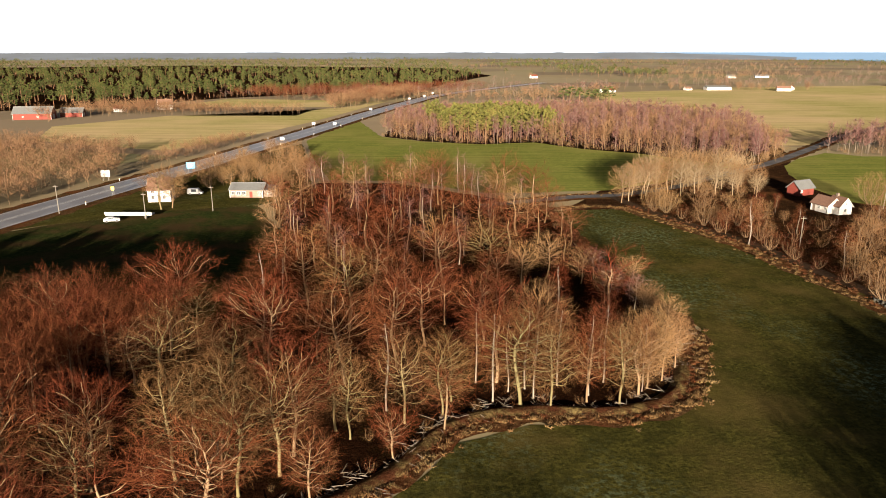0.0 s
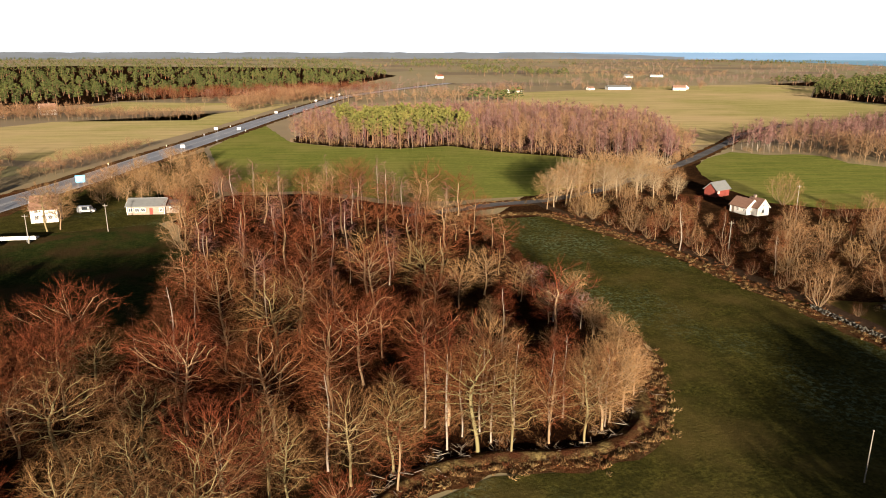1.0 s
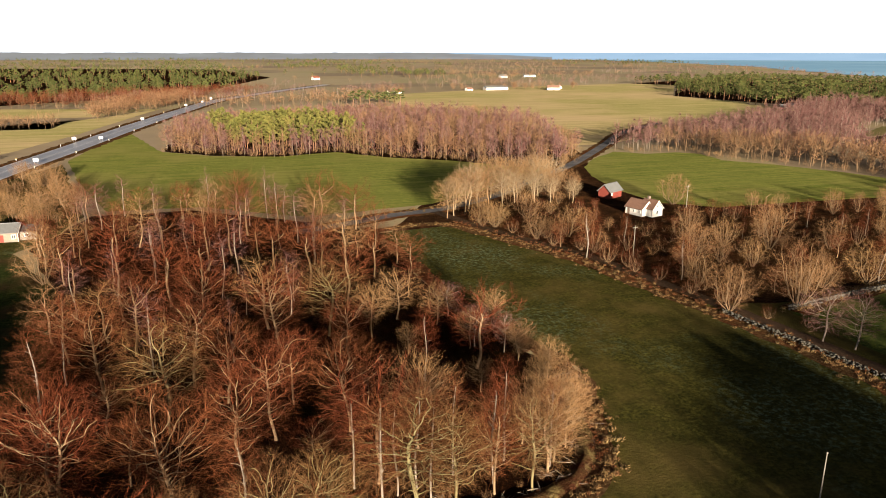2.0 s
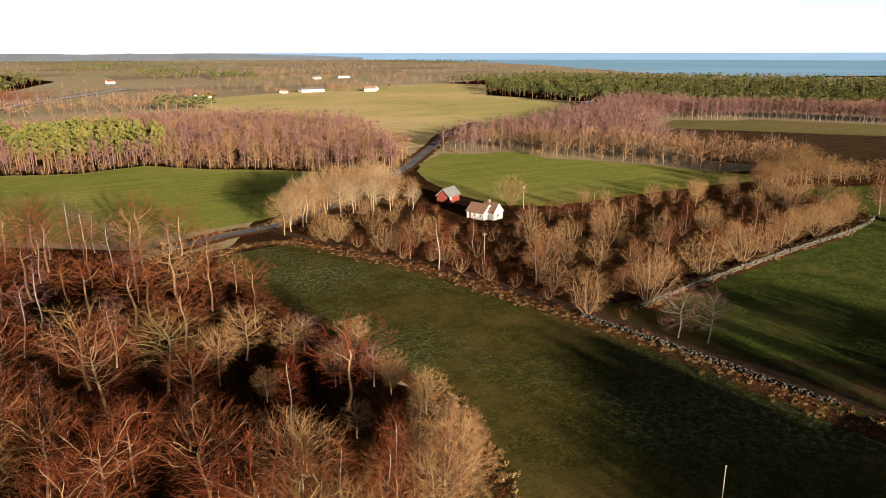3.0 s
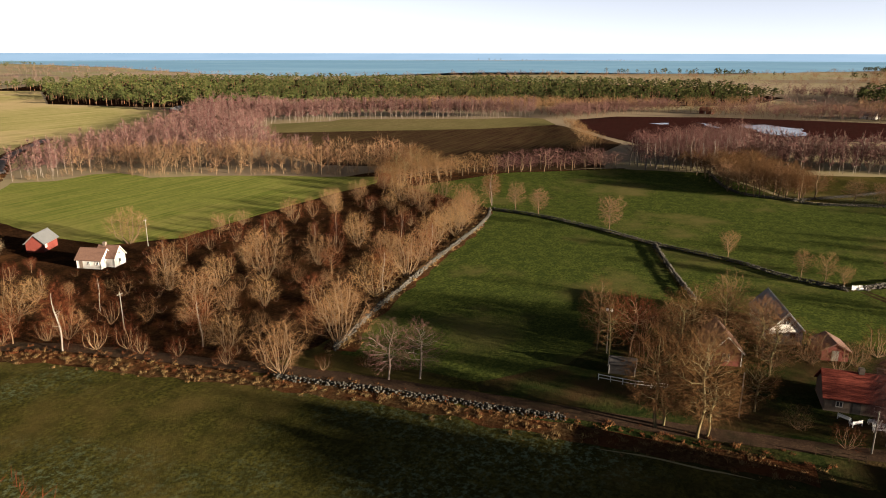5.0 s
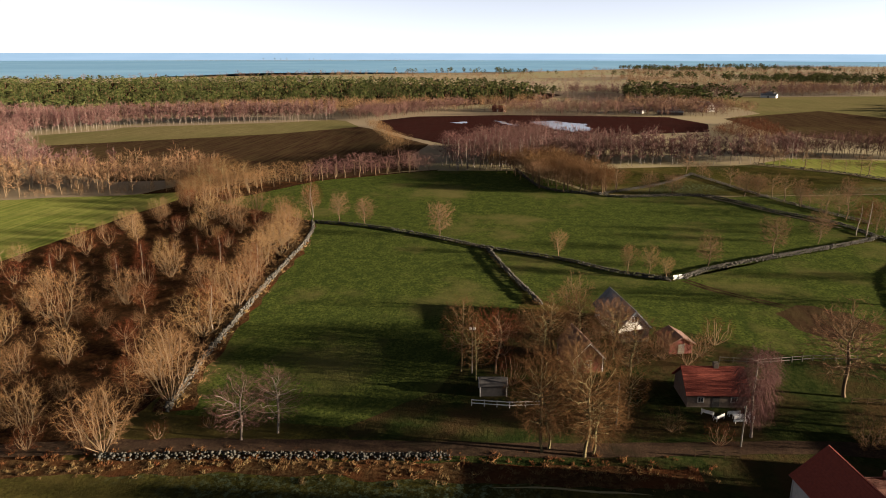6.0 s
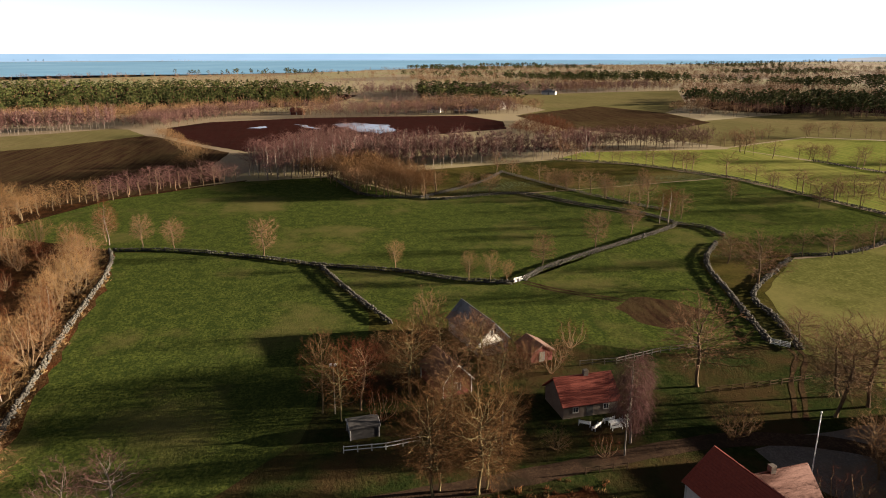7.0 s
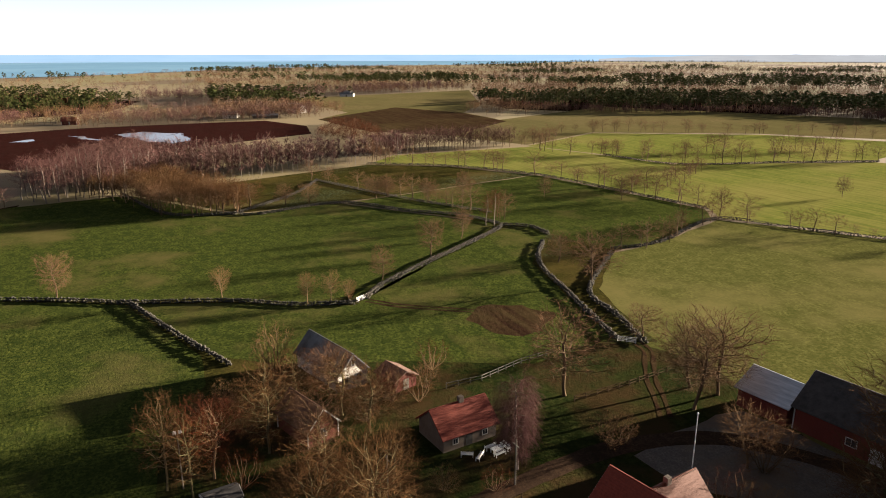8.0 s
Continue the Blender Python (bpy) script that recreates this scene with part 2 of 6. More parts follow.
M_PAINT_LINE = plain_mat("worn road paint", (0.270, 0.270, 0.264), (0.450, 0.450, 0.438), 3.0, 0.7)
M_CAR = plain_mat("white car paint", (0.228, 0.231, 0.234), (0.246, 0.246, 0.249), 0.5, 0.25, 0, 0, None, 0.6)
M_RUBBER = plain_mat("tyre rubber", (0.02, 0.02, 0.02), (0.03, 0.03, 0.03), 3, 0.9)


# ---- mesh tools ----
def link_mesh(name, me, parent=None, label=""):
    ob = new(name, me)
    if parent is not None:
        ob.parent = parent
    if label:
        ob["label"] = label
    return ob


def part(name, bm, material, parent, label=""):
    me = bpy.data.meshes.new(name)
    bm.to_mesh(me)
    bm.free()
    me.materials.append(material)
    return link_mesh(name, me, parent, label)


def tri_mesh(name, V, T, mats, index=None):
    """A mesh from arrays of corners and triangles."""
    me = bpy.data.meshes.new(name)
    V, T = np.asarray(V, np.float32), np.asarray(T, np.int32)
    me.vertices.add(len(V))
    me.vertices.foreach_set("co", V.ravel())
    me.loops.add(3 * len(T))
    me.loops.foreach_set("vertex_index", T.ravel())
    me.polygons.add(len(T))
    me.polygons.foreach_set("loop_start", np.arange(0, 3 * len(T), 3, dtype=np.int32))
    for m in mats:
        me.materials.append(m)
    if index is not None:
        me.polygons.foreach_set("material_index", np.asarray(index, np.int32))
    me.update(calc_edges=True)
    me.validate()
    return me


def box(bm, x0, y0, z0, x1, y1, z1, bevel=0.0):
    r = bmesh.ops.create_cube(bm, size=1.0, matrix=Matrix.LocRotScale(((x0 + x1) / 2, (y0 + y1) / 2, (z0 + z1) / 2), None, (x1 - x0, y1 - y0, z1 - z0)))
    if bevel:
        es = list({e for v in r["verts"] for e in v.link_edges})
        bmesh.ops.bevel(bm, geom=es, offset=bevel, segments=1, affect="EDGES")
    return r["verts"]


def boxed(name, dims, material, parent, label="", bevel=0.0):
    bm = bmesh.new()
    box(bm, *dims, bevel)
    return part(name, bm, material, parent, label)


def post(bm, x, y, z0, z1, r0, r1, sides=8):
    bmesh.ops.create_cone(bm, cap_ends=True, segments=sides, radius1=r0, radius2=r1, depth=z1 - z0, matrix=Matrix.Translation((x, y, (z0 + z1) / 2)))


def inside(x, y, poly):
    hit, j = False, len(poly) - 1
    for i in range(len(poly)):
        (xi, yi), (xj, yj) = poly[i], poly[j]
        if (yi > y) != (yj > y) and x < (xj - xi) * (y - yi) / (yj - yi) + xi:
            hit = not hit
        j = i
    return hit


def smooth_line(pts, step=2.0):
    """A gliding line through the corners, with a point every step metres."""
    P = [Vector((*p, 0)) for p in pts]
    P = [2 * P[0] - P[1]] + P + [2 * P[-1] - P[-2]]
    out = []
    for a, b, c, d in zip(P, P[1:], P[2:], P[3:]):
        n = max(1, int((c - b).length / step))
        for k in range(n):
            u = k / n
            out.append(0.5 * (2 * b + (c - a) * u + (2 * a - 5 * b + 4 * c - d) * u * u + (3 * b - a - 3 * c + d) * u ** 3))
    return out + [P[-2]]


def ragged(poly, step=3.0, wander=0.5):
    """The outline of a field, with a slightly uneven edge."""
    out = []
    for (x0, y0), (x1, y1) in zip(poly, poly[1:] + poly[:1]):
        d = math.hypot(x1 - x0, y1 - y0)
        n = max(1, min(60, int(d / step)))
        for k in range(n):
            x, y = x0 + (x1 - x0) * k / n, y0 + (y1 - y0) * k / n
            w = noise.noise_vector((x * 0.13, y * 0.13, 3.0)) * wander * 1.6
            out.append((x + w.x, y + w.y))
    return out


def sheet(name, poly, z, material, label, category="field", wander=0.5, step=3.0):
    bm = bmesh.new()
    f = bm.faces.new([bm.verts.new((x, y, z)) for x, y in ragged(poly, step, wander)])
    bmesh.ops.triangulate(bm, faces=[f])
    for f in bm.faces:
        if f.normal.z < 0:
            f.normal_flip()
    ob = part(name, bm, material, None)
    return tagged(ob, label, category, "", "structure")


def ribbon(name, pts, width, z, material, label, category="road", step=3.0, wobble=0.0, shift=0.0):
    line = smooth_line(pts, step)
    bm = bmesh.new()
    last = None
    for i, p in enumerate(line):
        d = (line[min(i + 1, len(line) - 1)] - line[max(i - 1, 0)]).normalized()
        n = Vector((-d.y, d.x, 0))
        w = width / 2 + wobble * noise.noise((p.x * 0.2, p.y * 0.2, 0))
        row = [bm.verts.new(p + n * (shift + s * w) + Vector((0, 0, z))) for s in (-1, 1)]
        if last:
            bm.faces.new((last[0], row[0], row[1], last[1]))
        last = row
    bmesh.ops.recalc_face_normals(bm, faces=bm.faces)
    for f in bm.faces:
        if f.normal.z < 0:
            f.normal_flip()
    ob = part(name, bm, material, None)
    return tagged(ob, label, category, "", "structure")


# ---- the land ----
def disc(name, r_in, r_out, z, material, label, category, a0=0.0, a1=360.0, n=96):
    bm = bmesh.new()
    rows = []
    for k in range(n + 1):
        a = radians(a0 + (a1 - a0) * k / n)
        rows.append([bm.verts.new((r * math.sin(a), r * math.cos(a), z)) for r in (r_in, r_out)])
    for p, q in zip(rows, rows[1:]):
        bm.faces.new((p[0], p[1], q[1], q[0]))
    bmesh.ops.remove_doubles(bm, verts=bm.verts, dist=0.001)
    for f in bm.faces:
        f.normal_update()
        if f.normal.z < 0:
            f.normal_flip()
    return tagged(part(name, bm, material, None), label, category, "", "structure")


disc("ground", 0.0, 4900.0, 0.0, M_FAR, "wide flat countryside of fields, scrub and heath", "ground")
COAST = [(2300, 4300), (2150, 3300), (1900, 2400), (1680, 1900), (1480, 1500), (1330, 1150), (1350, 960), (1560, 860), (1800, 760), (1900, 560), (1930, 300), (2080, 60), (2420, -200), (2760, -420), (2950, -900), (3100, -1500), (3900, -2900), (4890, -2900), (4890, 0), (4000, 2800), (2600, 4150)]
sheet("sea", COAST, 0.4, M_SEA, "calm blue sea reaching the horizon", "sea", 40, 60)


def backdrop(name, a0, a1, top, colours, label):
    """The last strip of distance, standing 4.85 km out, below the sky's edge; it glows, with haze put into its colour.
    """
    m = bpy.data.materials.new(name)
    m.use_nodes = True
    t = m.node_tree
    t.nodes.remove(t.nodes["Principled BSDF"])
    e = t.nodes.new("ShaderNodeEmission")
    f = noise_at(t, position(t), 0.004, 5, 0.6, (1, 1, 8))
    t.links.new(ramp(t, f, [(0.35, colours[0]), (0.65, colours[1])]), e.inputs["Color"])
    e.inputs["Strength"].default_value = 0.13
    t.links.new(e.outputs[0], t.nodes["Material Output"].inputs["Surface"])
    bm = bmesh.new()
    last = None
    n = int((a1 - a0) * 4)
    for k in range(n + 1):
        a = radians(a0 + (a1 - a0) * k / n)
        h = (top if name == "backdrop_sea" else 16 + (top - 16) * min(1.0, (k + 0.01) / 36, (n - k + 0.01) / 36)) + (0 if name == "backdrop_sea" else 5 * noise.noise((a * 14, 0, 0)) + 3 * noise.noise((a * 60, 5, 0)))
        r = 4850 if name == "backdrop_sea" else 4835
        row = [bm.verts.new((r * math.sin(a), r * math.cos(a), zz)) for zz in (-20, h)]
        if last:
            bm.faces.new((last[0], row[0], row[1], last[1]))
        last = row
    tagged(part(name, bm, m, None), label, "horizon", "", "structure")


# daylight and haze are put into these glowing colours
backdrop("backdrop_land", -60, 26, 42, ((0.30, 0.29, 0.27), (0.36, 0.36, 0.34)), "wooded land along the horizon, haze in its glowing colour")
backdrop("backdrop_sea", 12, 141, 44, ((0.40, 0.58, 0.74), (0.44, 0.62, 0.78)), "pale blue sea along the horizon, haze in its glowing colour")
backdrop("backdrop_land_south", 127, 300, 42, ((0.44, 0.44, 0.44), (0.52, 0.52, 0.51)), "wooded land along the horizon, haze in its glowing colour")

# field outlines, near to far
E_WOOD_LINE = [(-35, 412), (-11, 390), (20, 374), (50, 382), (71, 356), (97, 337), (133, 302), (154, 326), (171, 345), (178, 396), (203, 476), (162, 542), (106, 578), (5, 540), (-30, 500)]
W_WOOD = [(-135, 10), (-60, 28), (-38, 48), (-8, 70), (1, 83), (11, 87), (25, 87), (34, 93), (39, 106), (43, 117), (40, 133), (36, 152), (34, 186), (29, 226), (14, 236), (-18, 262), (-48, 262), (-56, 225), (-44, 185), (-35, 132), (-48, 118), (-72, 107), (-135, 100)]
K_WOOD = [(62, 222), (72, 194), (79, 175), (84, 152), (90, 136), (104, 133), (120, 134), (163, 139), (222, 147), (232, 160), (246, 196), (225, 205), (184, 208), (150, 212), (136, 205), (116, 204), (108, 226), (112, 252), (100, 262), (84, 258), (66, 240)]
sheet("field_1", [(-60, 20), (-36, 40), (-7, 66), (2, 79), (12, 83.5), (26, 83.5), (36, 90), (42, 104), (46, 117), (43, 134), (39, 153), (37, 186), (35, 214), (55, 217), (66, 193), (74, 173), (79, 150), (83, 130), (86, 112), (87, 95), (87, 70), (88, 45), (78, 10), (78, -80), (-120, -80), (-120, 0)], 0.03, M_GRASS_A, "green winter pasture with worn brown patches", "field")
sheet("forest_floor_1", [(p[0] * 1.0, p[1]) for p in W_WOOD], 0.02, M_LITTER_SHADED, "dark forest floor under near-black shaded leaf litter", "ground", 1.0)
sheet("thicket_floor", K_WOOD, 0.025, M_BRAMBLE, "dark thicket floor with brambles and dead grass", "ground", 1.0)
# the wood's shade on this meadow is painted: dark lawn colours
sheet("meadow_1", [(-150, 100), (-72, 106), (-48, 118), (-34, 132), (-44, 186), (-52, 205), (-60, 222), (-86, 214), (-112, 196), (-128, 180), (-150, 150)], 0.015, M_YARD_SHADED, "dark green meadow beside the wood, shade put into its colour", "field", 0.8)
sheet("verge_1", [(-60, 222), (-54, 232), (-50, 262), (-76, 380), (-100, 310), (-113, 262), (-126, 215), (-128, 182), (-112, 196), (-86, 214)], 0.02, M_GRASS_A, "rough brown grass beside the highway", "ground", 0.8)
sheet("field_2", [(31, 243), (60, 248), (82, 262), (106, 287), (130, 303), (97, 340), (71, 359), (50, 385), (20, 377), (-10, 388), (-36, 412), (-60, 508), (-72, 440), (-76, 392), (-62, 330), (-44, 268), (-14, 266), (14, 243)], 0.03, M_GRASS_C, "bright green winter wheat field", "field")
sheet("field_3", [(149, 304), (166, 325), (188, 344), (200, 332), (218, 332), (226, 324), (222, 302), (235, 286), (250, 255), (256, 235), (266, 213), (252, 206), (226, 210), (184, 213), (150, 214), (135, 227), (134, 250), (140, 280)], 0.03, M_GRASS_C, "bright green field with long tree shadows", "field")
sheet("field_4", [(99, 127), (120, 131), (138, 133), (163, 135), (196, 138), (222, 143), (219, 124), (208, 101), (199, 87), (178, 80), (163, 75), (150, 76), (134, 84), (112, 88), (99, 100)], 0.03, M_GRASS_B, "green paddock enclosed by stone walls", "field")
sheet("field_5", [(224, 143), (233, 158), (250, 190), (299, 166), (318, 140), (332, 121), (338, 80), (284, 48), (286, 8), (262, -8), (232, -30), (213, -12), (199, 9), (181, 33), (184, 50), (193, 66), (202, 86), (211, 101)], 0.03, M_GRASS_B, "broad green pasture with single trees", "field")
sheet("field_6", [(199, 85), (190, 65), (176, 40), (189, 25), (203, 4), (222, -25), (222, -36), (211, -36), (186, -15), (161, -8), (134, -1), (132, 20), (146, 46), (152, 62), (160, 72), (178, 78)], 0.03, M_GRASS_B, "green paddock behind the farm", "field")
sheet("field_7", [(129, -8), (145, -12), (161, -18), (185, -42), (188, -62), (202, -101), (183, -113), (160, -127), (110, -150), (40, -140), (70, -30), (92, -22)], 0.03, M_GRASS_D, "olive-green field beyond the red barns", "field")
sheet("field_8", [(224, -36), (232, -31), (262, -10), (286, 6), (290, -16), (307, -95), (257, -104), (217, -110), (204, -100), (190, -62), (187, -44), (212, -38)], 0.03, M_GRASS_B, "green pasture with long shadows", "field")
sheet("field_9", [(288, 6), (286, 46), (338, 78), (372, -34), (348, -70), (308, -94), (291, -16)], 0.03, M_GRASS_A, "small pasture between stone walls", "field")
sheet("field_10", [(376, -38), (398, -60), (396, -150), (349, -165), (304, -177), (280, -234), (262, -278), (200, -300), (150, -200), (162, -129), (204, -104), (218, -113), (257, -107), (309, -98), (350, -73)], 0.03, M_GRASS_C, "light green far pastures", "field")
sheet("field_11", [(349, -168), (400, -150), (440, -230), (380, -330), (300, -380), (266, -284), (284, -236), (304, -181)], 0.03, M_GRASS_C, "light green strip of pasture", "field")
sheet("field_12", [(404, -152), (470, -130), (560, -225), (640, -400), (420, -520), (300, -400), (384, -334), (444, -232)], 0.035, M_STUBBLE, "pale straw-coloured stubble fields", "field")
sheet("field_13", [(300, 170), (284, 196), (292, 226), (284, 252), (302, 290), (342, 340), (390, 360), (424, 312), (470, 246), (522, 204), (512, 193), (463, 162), (428, 137), (376, 140), (334, 128), (320, 143)], 0.035, M_SOIL, "brown ploughed field", "field")
sheet("field_14", [(364, 358), (390, 360), (424, 312), (470, 246), (522, 204), (566, 226), (572, 240), (545, 274), (522, 318), (492, 374), (474, 372), (436, 402)], 0.03, M_STUBBLE, "straw-coloured grass strip beside the birches", "field")
sheet("field_15", [(430, 128), (468, 158), (520, 190), (572, 200), (614, 176), (640, 100), (642, 30), (640, -40), (582, -60), (525, -48), (494, 16), (450, 80)], 0.035, M_REDSOIL, "wet red-brown ploughed field", "field")
sheet("field_16", [(180, 372), (203, 374), (230, 388), (250, 392), (310, 412), (400, 464), (476, 520), (516, 560), (490, 598), (513, 630), (504, 740), (672, 975), (636, 1050), (409, 1000), (320, 930), (160, 850), (170, 560), (206, 480), (184, 400)], 0.03, M_OLIVE, "wide olive-green field with pale bands", "field")
sheet("field_17", [(-140, 352), (-118, 400), (-92, 506), (-60, 690), (-54, 714), (-112, 600), (-114, 552), (-213, 552), (-260, 470), (-228, 392)], 0.03, M_OLIVE, "olive-green field beyond the highway", "field")
sheet("field_18", [(-246, 640), (-96, 640), (-58, 712), (-226, 756)], 0.03, M_OLIVE, "pale field before the pine forest", "field")
sheet("field_19", [(640, -90), (690, -130), (926, -123), (1007, -431), (733, -300), (640, -230), (566, -225)], 0.03, M_STUBBLE, "yellow far stubble field", "field")
sheet("field_20", [(520, -90), (632, -84), (730, -196), (640, -228), (545, -222), (470, -132)], 0.045, M_SOIL, "dark brown far field", "field")
# the yard's long shadow is partly painted by the dark lawn colours
sheet("yard", [(92, 96), (99, 100), (112, 88), (134, 84), (150, 74), (152, 62), (146, 46), (132, 20), (133, -1), (118, -10), (100, -4), (80, 0), (80, 20), (87, 46), (88, 70)], 0.015, M_YARD_SHADED, "rough farmyard lawn, long shadow put into its colour", "ground", 0.8)
sheet("meadow_2", [(84, 138), (100, 133), (128, 134), (240, 146), (240, -50), (180, -40), (88, -20), (88, 60)], 0.007, M_GRASS_A, "rough grass between the paddocks", "ground", 0.5)
sheet("meadow_3", [(30, 200), (58, 250), (120, 300), (168, 348), (152, 300), (143, 262), (154, 236), (230, 230), (262, 226), (300, 215), (306, 165), (336, 118), (226, 140), (100, 128), (78, 128), (50, 190)], 0.006, M_BRAMBLE, "dark rough ground with brambles round the houses", "ground", 0.8)
sheet("margin_4", [(-140, 4), (-60, 17), (-34, 38), (-36, 52), (-60, 34), (-140, 16)], 0.018, M_BRACKEN, "brown bracken along the edge of the wood", "margin", 0.8)
sheet("mud_patch", [(163, 15), (160, 4), (154, 2), (144, 10), (143, 15), (150, 21), (158, 19)], 0.04, M_SOIL, "trampled brown mud in the paddock", "ground", 2.4, 1.2)
sheet("verge_3", [(133, 0), (129, -8), (92, -24), (78, -22), (80, 0), (100, -4), (118, -10)], 0.012, M_GRASS_D, "rough grass behind the barns", "ground", 0.5)
sheet("farm_drive", [(100, 24), (102, 14), (103, 4), (102, -1), (96, -2), (76, -4), (72, 10), (88, 20), (94, 24)], 0.03, M_DRIVE, "grey gravelled farm drive and yard", "yard", 0.7)
sheet("verge_2", [(129, -8), (134, -1), (161, -8), (186, -15), (211, -36), (222, -36), (212, -38), (187, -44), (185, -42), (161, -18), (145, -12)], 0.02, M_GRASS_A, "rutted grass lane between the stone walls", "ground", 0.5)
sheet("forest_floor_5", E_WOOD_LINE, 0.012, M_LITTER_SHADED, "brown floor of the birch wood", "ground", 2.0)
for name, poly in (("puddle_1", [(583, 80), (588, 58), (570, 36), (524, 34), (512, 46), (528, 60), (556, 70)]), ("puddle_2", [(584, 106), (574, 98), (552, 86), (548, 92), (562, 100)]), ("puddle_3", [(574, 132), (570, 124), (558, 134), (560, 140)])):
    sheet(name, poly, 0.06, M_PUDDLE, "shallow rainwater pool on ploughed soil", "puddle", 4.0)
# rough margins
ribbon("margin_1", [(-40, 44), (-8, 68), (1, 81), (11, 85.5), (25, 85.5), (35, 91), (41, 105), (44.5, 117), (41.5, 133), (37.5, 152), (35.5, 186), (32, 222)], 4.0, 0.05, M_BRACKEN, "red-brown bracken margin of the wood", "margin", 2, 1.5)
ribbon("margin_2", [(33, 217), (55, 219), (68, 192), (76, 173), (80.5, 150), (84.5, 130), (87.5, 112), (88.5, 95), (90, 75), (92, 50)], 4.5, 0.045, M_BRACKEN, "brown bracken and grass margin of the field", "margin", 2, 1.6)
ribbon("margin_3", [(100, 128), (120, 133), (138, 134.5), (163, 137), (196, 140), (224, 146)], 5, 0.045, M_BRACKEN, "pale dead grass along the stone wall", "margin", 2, 1.5)

# roads
HIGHWAY = [(-150, 90), (-138, 160), (-125, 225), (-116, 265), (-107, 305), (-95, 374), (-81, 450), (-63, 553), (-35, 690), (-4, 820), (60, 960), (160, 1150)]
ribbon("highway", HIGHWAY, 15.0, 0.06, M_HIGHWAY, "grey two-carriageway asphalt highway", "road")
ribbon("highway_verge", HIGHWAY, 24.0, 0.035, M_BRACKEN, "brown grass verge of the highway", "road verge", 3, 2.0)
for k, s in enumerate((-6.8, -0.5, 0.5, 6.8)):
    ribbon("lane_line_%d" % (k + 1), HIGHWAY, 0.22, 0.066, M_PAINT_LINE, "white painted lane line", "road marking", 6, 0, s)
LANE = [(12, 222), (30, 229.5), (44, 235.5), (61, 239.5), (85, 254), (111, 279), (142, 307), (171, 339), (202, 375), (240, 420), (300, 470)]
ribbon("road", LANE, 5.0, 0.055, M_ASPHALT, "narrow grey asphalt country road", "road")
ribbon("road_verge", LANE, 10.0, 0.04, M_BRACKEN, "brown grass verge of the lane", "road verge", 2, 1.5)
TRACK = [(58, 236), (64, 215), (73, 192), (80.5, 174), (85, 152), (89, 133), (91.5, 118), (93, 105), (95, 85), (97, 66), (99.5, 50), (102, 34), (102, 22), (98, 10), (90, 3), (80, -2)]
RUTS = [[(178, 36), (172, 31), (167, 25), (161, 17), (153, 9)], [(131, -4), (127, -3), (122, 1), (117, 5), (112, 8), (106, 12)]]
for k, pts in enumerate(RUTS):
    for s in (-0.8, 0.8):
        ribbon("rut_%d" % (2 * k + (1 if s < 0 else 2)), pts, 0.7, 0.05, M_SOIL, "dark muddy wheel rut in the grass", "rut", 1.0, 0.35, s)
ribbon("track", TRACK, 3.6, 0.06, M_GRAVEL, "brown gravel track with wheel ruts", "track", 2, 0.5)


# low bank along the edge of the wood
def bank(name, pts, width, height, material, label):
    line = smooth_line(pts, 1.2)
    bm = bmesh.new()
    rows = []
    for i, p in enumerate(line):
        d = (line[min(i + 1, len(line) - 1)] - line[max(i - 1, 0)]).normalized()
        n = Vector((-d.y, d.x, 0))
        ends = min(1.0, i / 6, (len(line) - 1 - i) / 6)
        row = []
        for k in range(9):
            u = k / 8 * 2 - 1
            w = noise.noise_vector((p.x * 0.5 + k, p.y * 0.5, 2.0))
            h = max(0.0, math.cos(u * math.pi / 2)) ** 0.8 * height * ends * (1 + 0.5 * noise.noise((p.x * 0.35, p.y * 0.35, k * 0.4)))
            row.append(bm.verts.new(p + n * (u * width / 2 + 0.25 * w.x) + Vector((0, 0, h + 0.01))))
        rows.append(row)
    for a, b in zip(rows, rows[1:]):
        for k in range(8):
            bm.faces.new((a[k], b[k], b[k + 1], a[k + 1]))
    for f in bm.faces:
        f.smooth = True
        f.normal_update()
        if f.normal.z < 0:
            f.normal_flip()
    return tagged(part(name, bm, material, None), label, "bank", "", "structure")


M_BANK = ground_mat("straw-coloured bank with moss", (0.030, 0.018, 0.008), (0.120, 0.090, 0.036), (0.036, 0.014, 0.007), 0.30, 1.6, 0.50, 0.5)
bank("bank", [(-30, 55), (-8, 70.5), (1, 83.5), (11, 87.5), (25, 87.5), (34, 93), (39.5, 106)], 2.8, 0.4, M_BANK, "low straw-coloured bank along the edge of the wood")

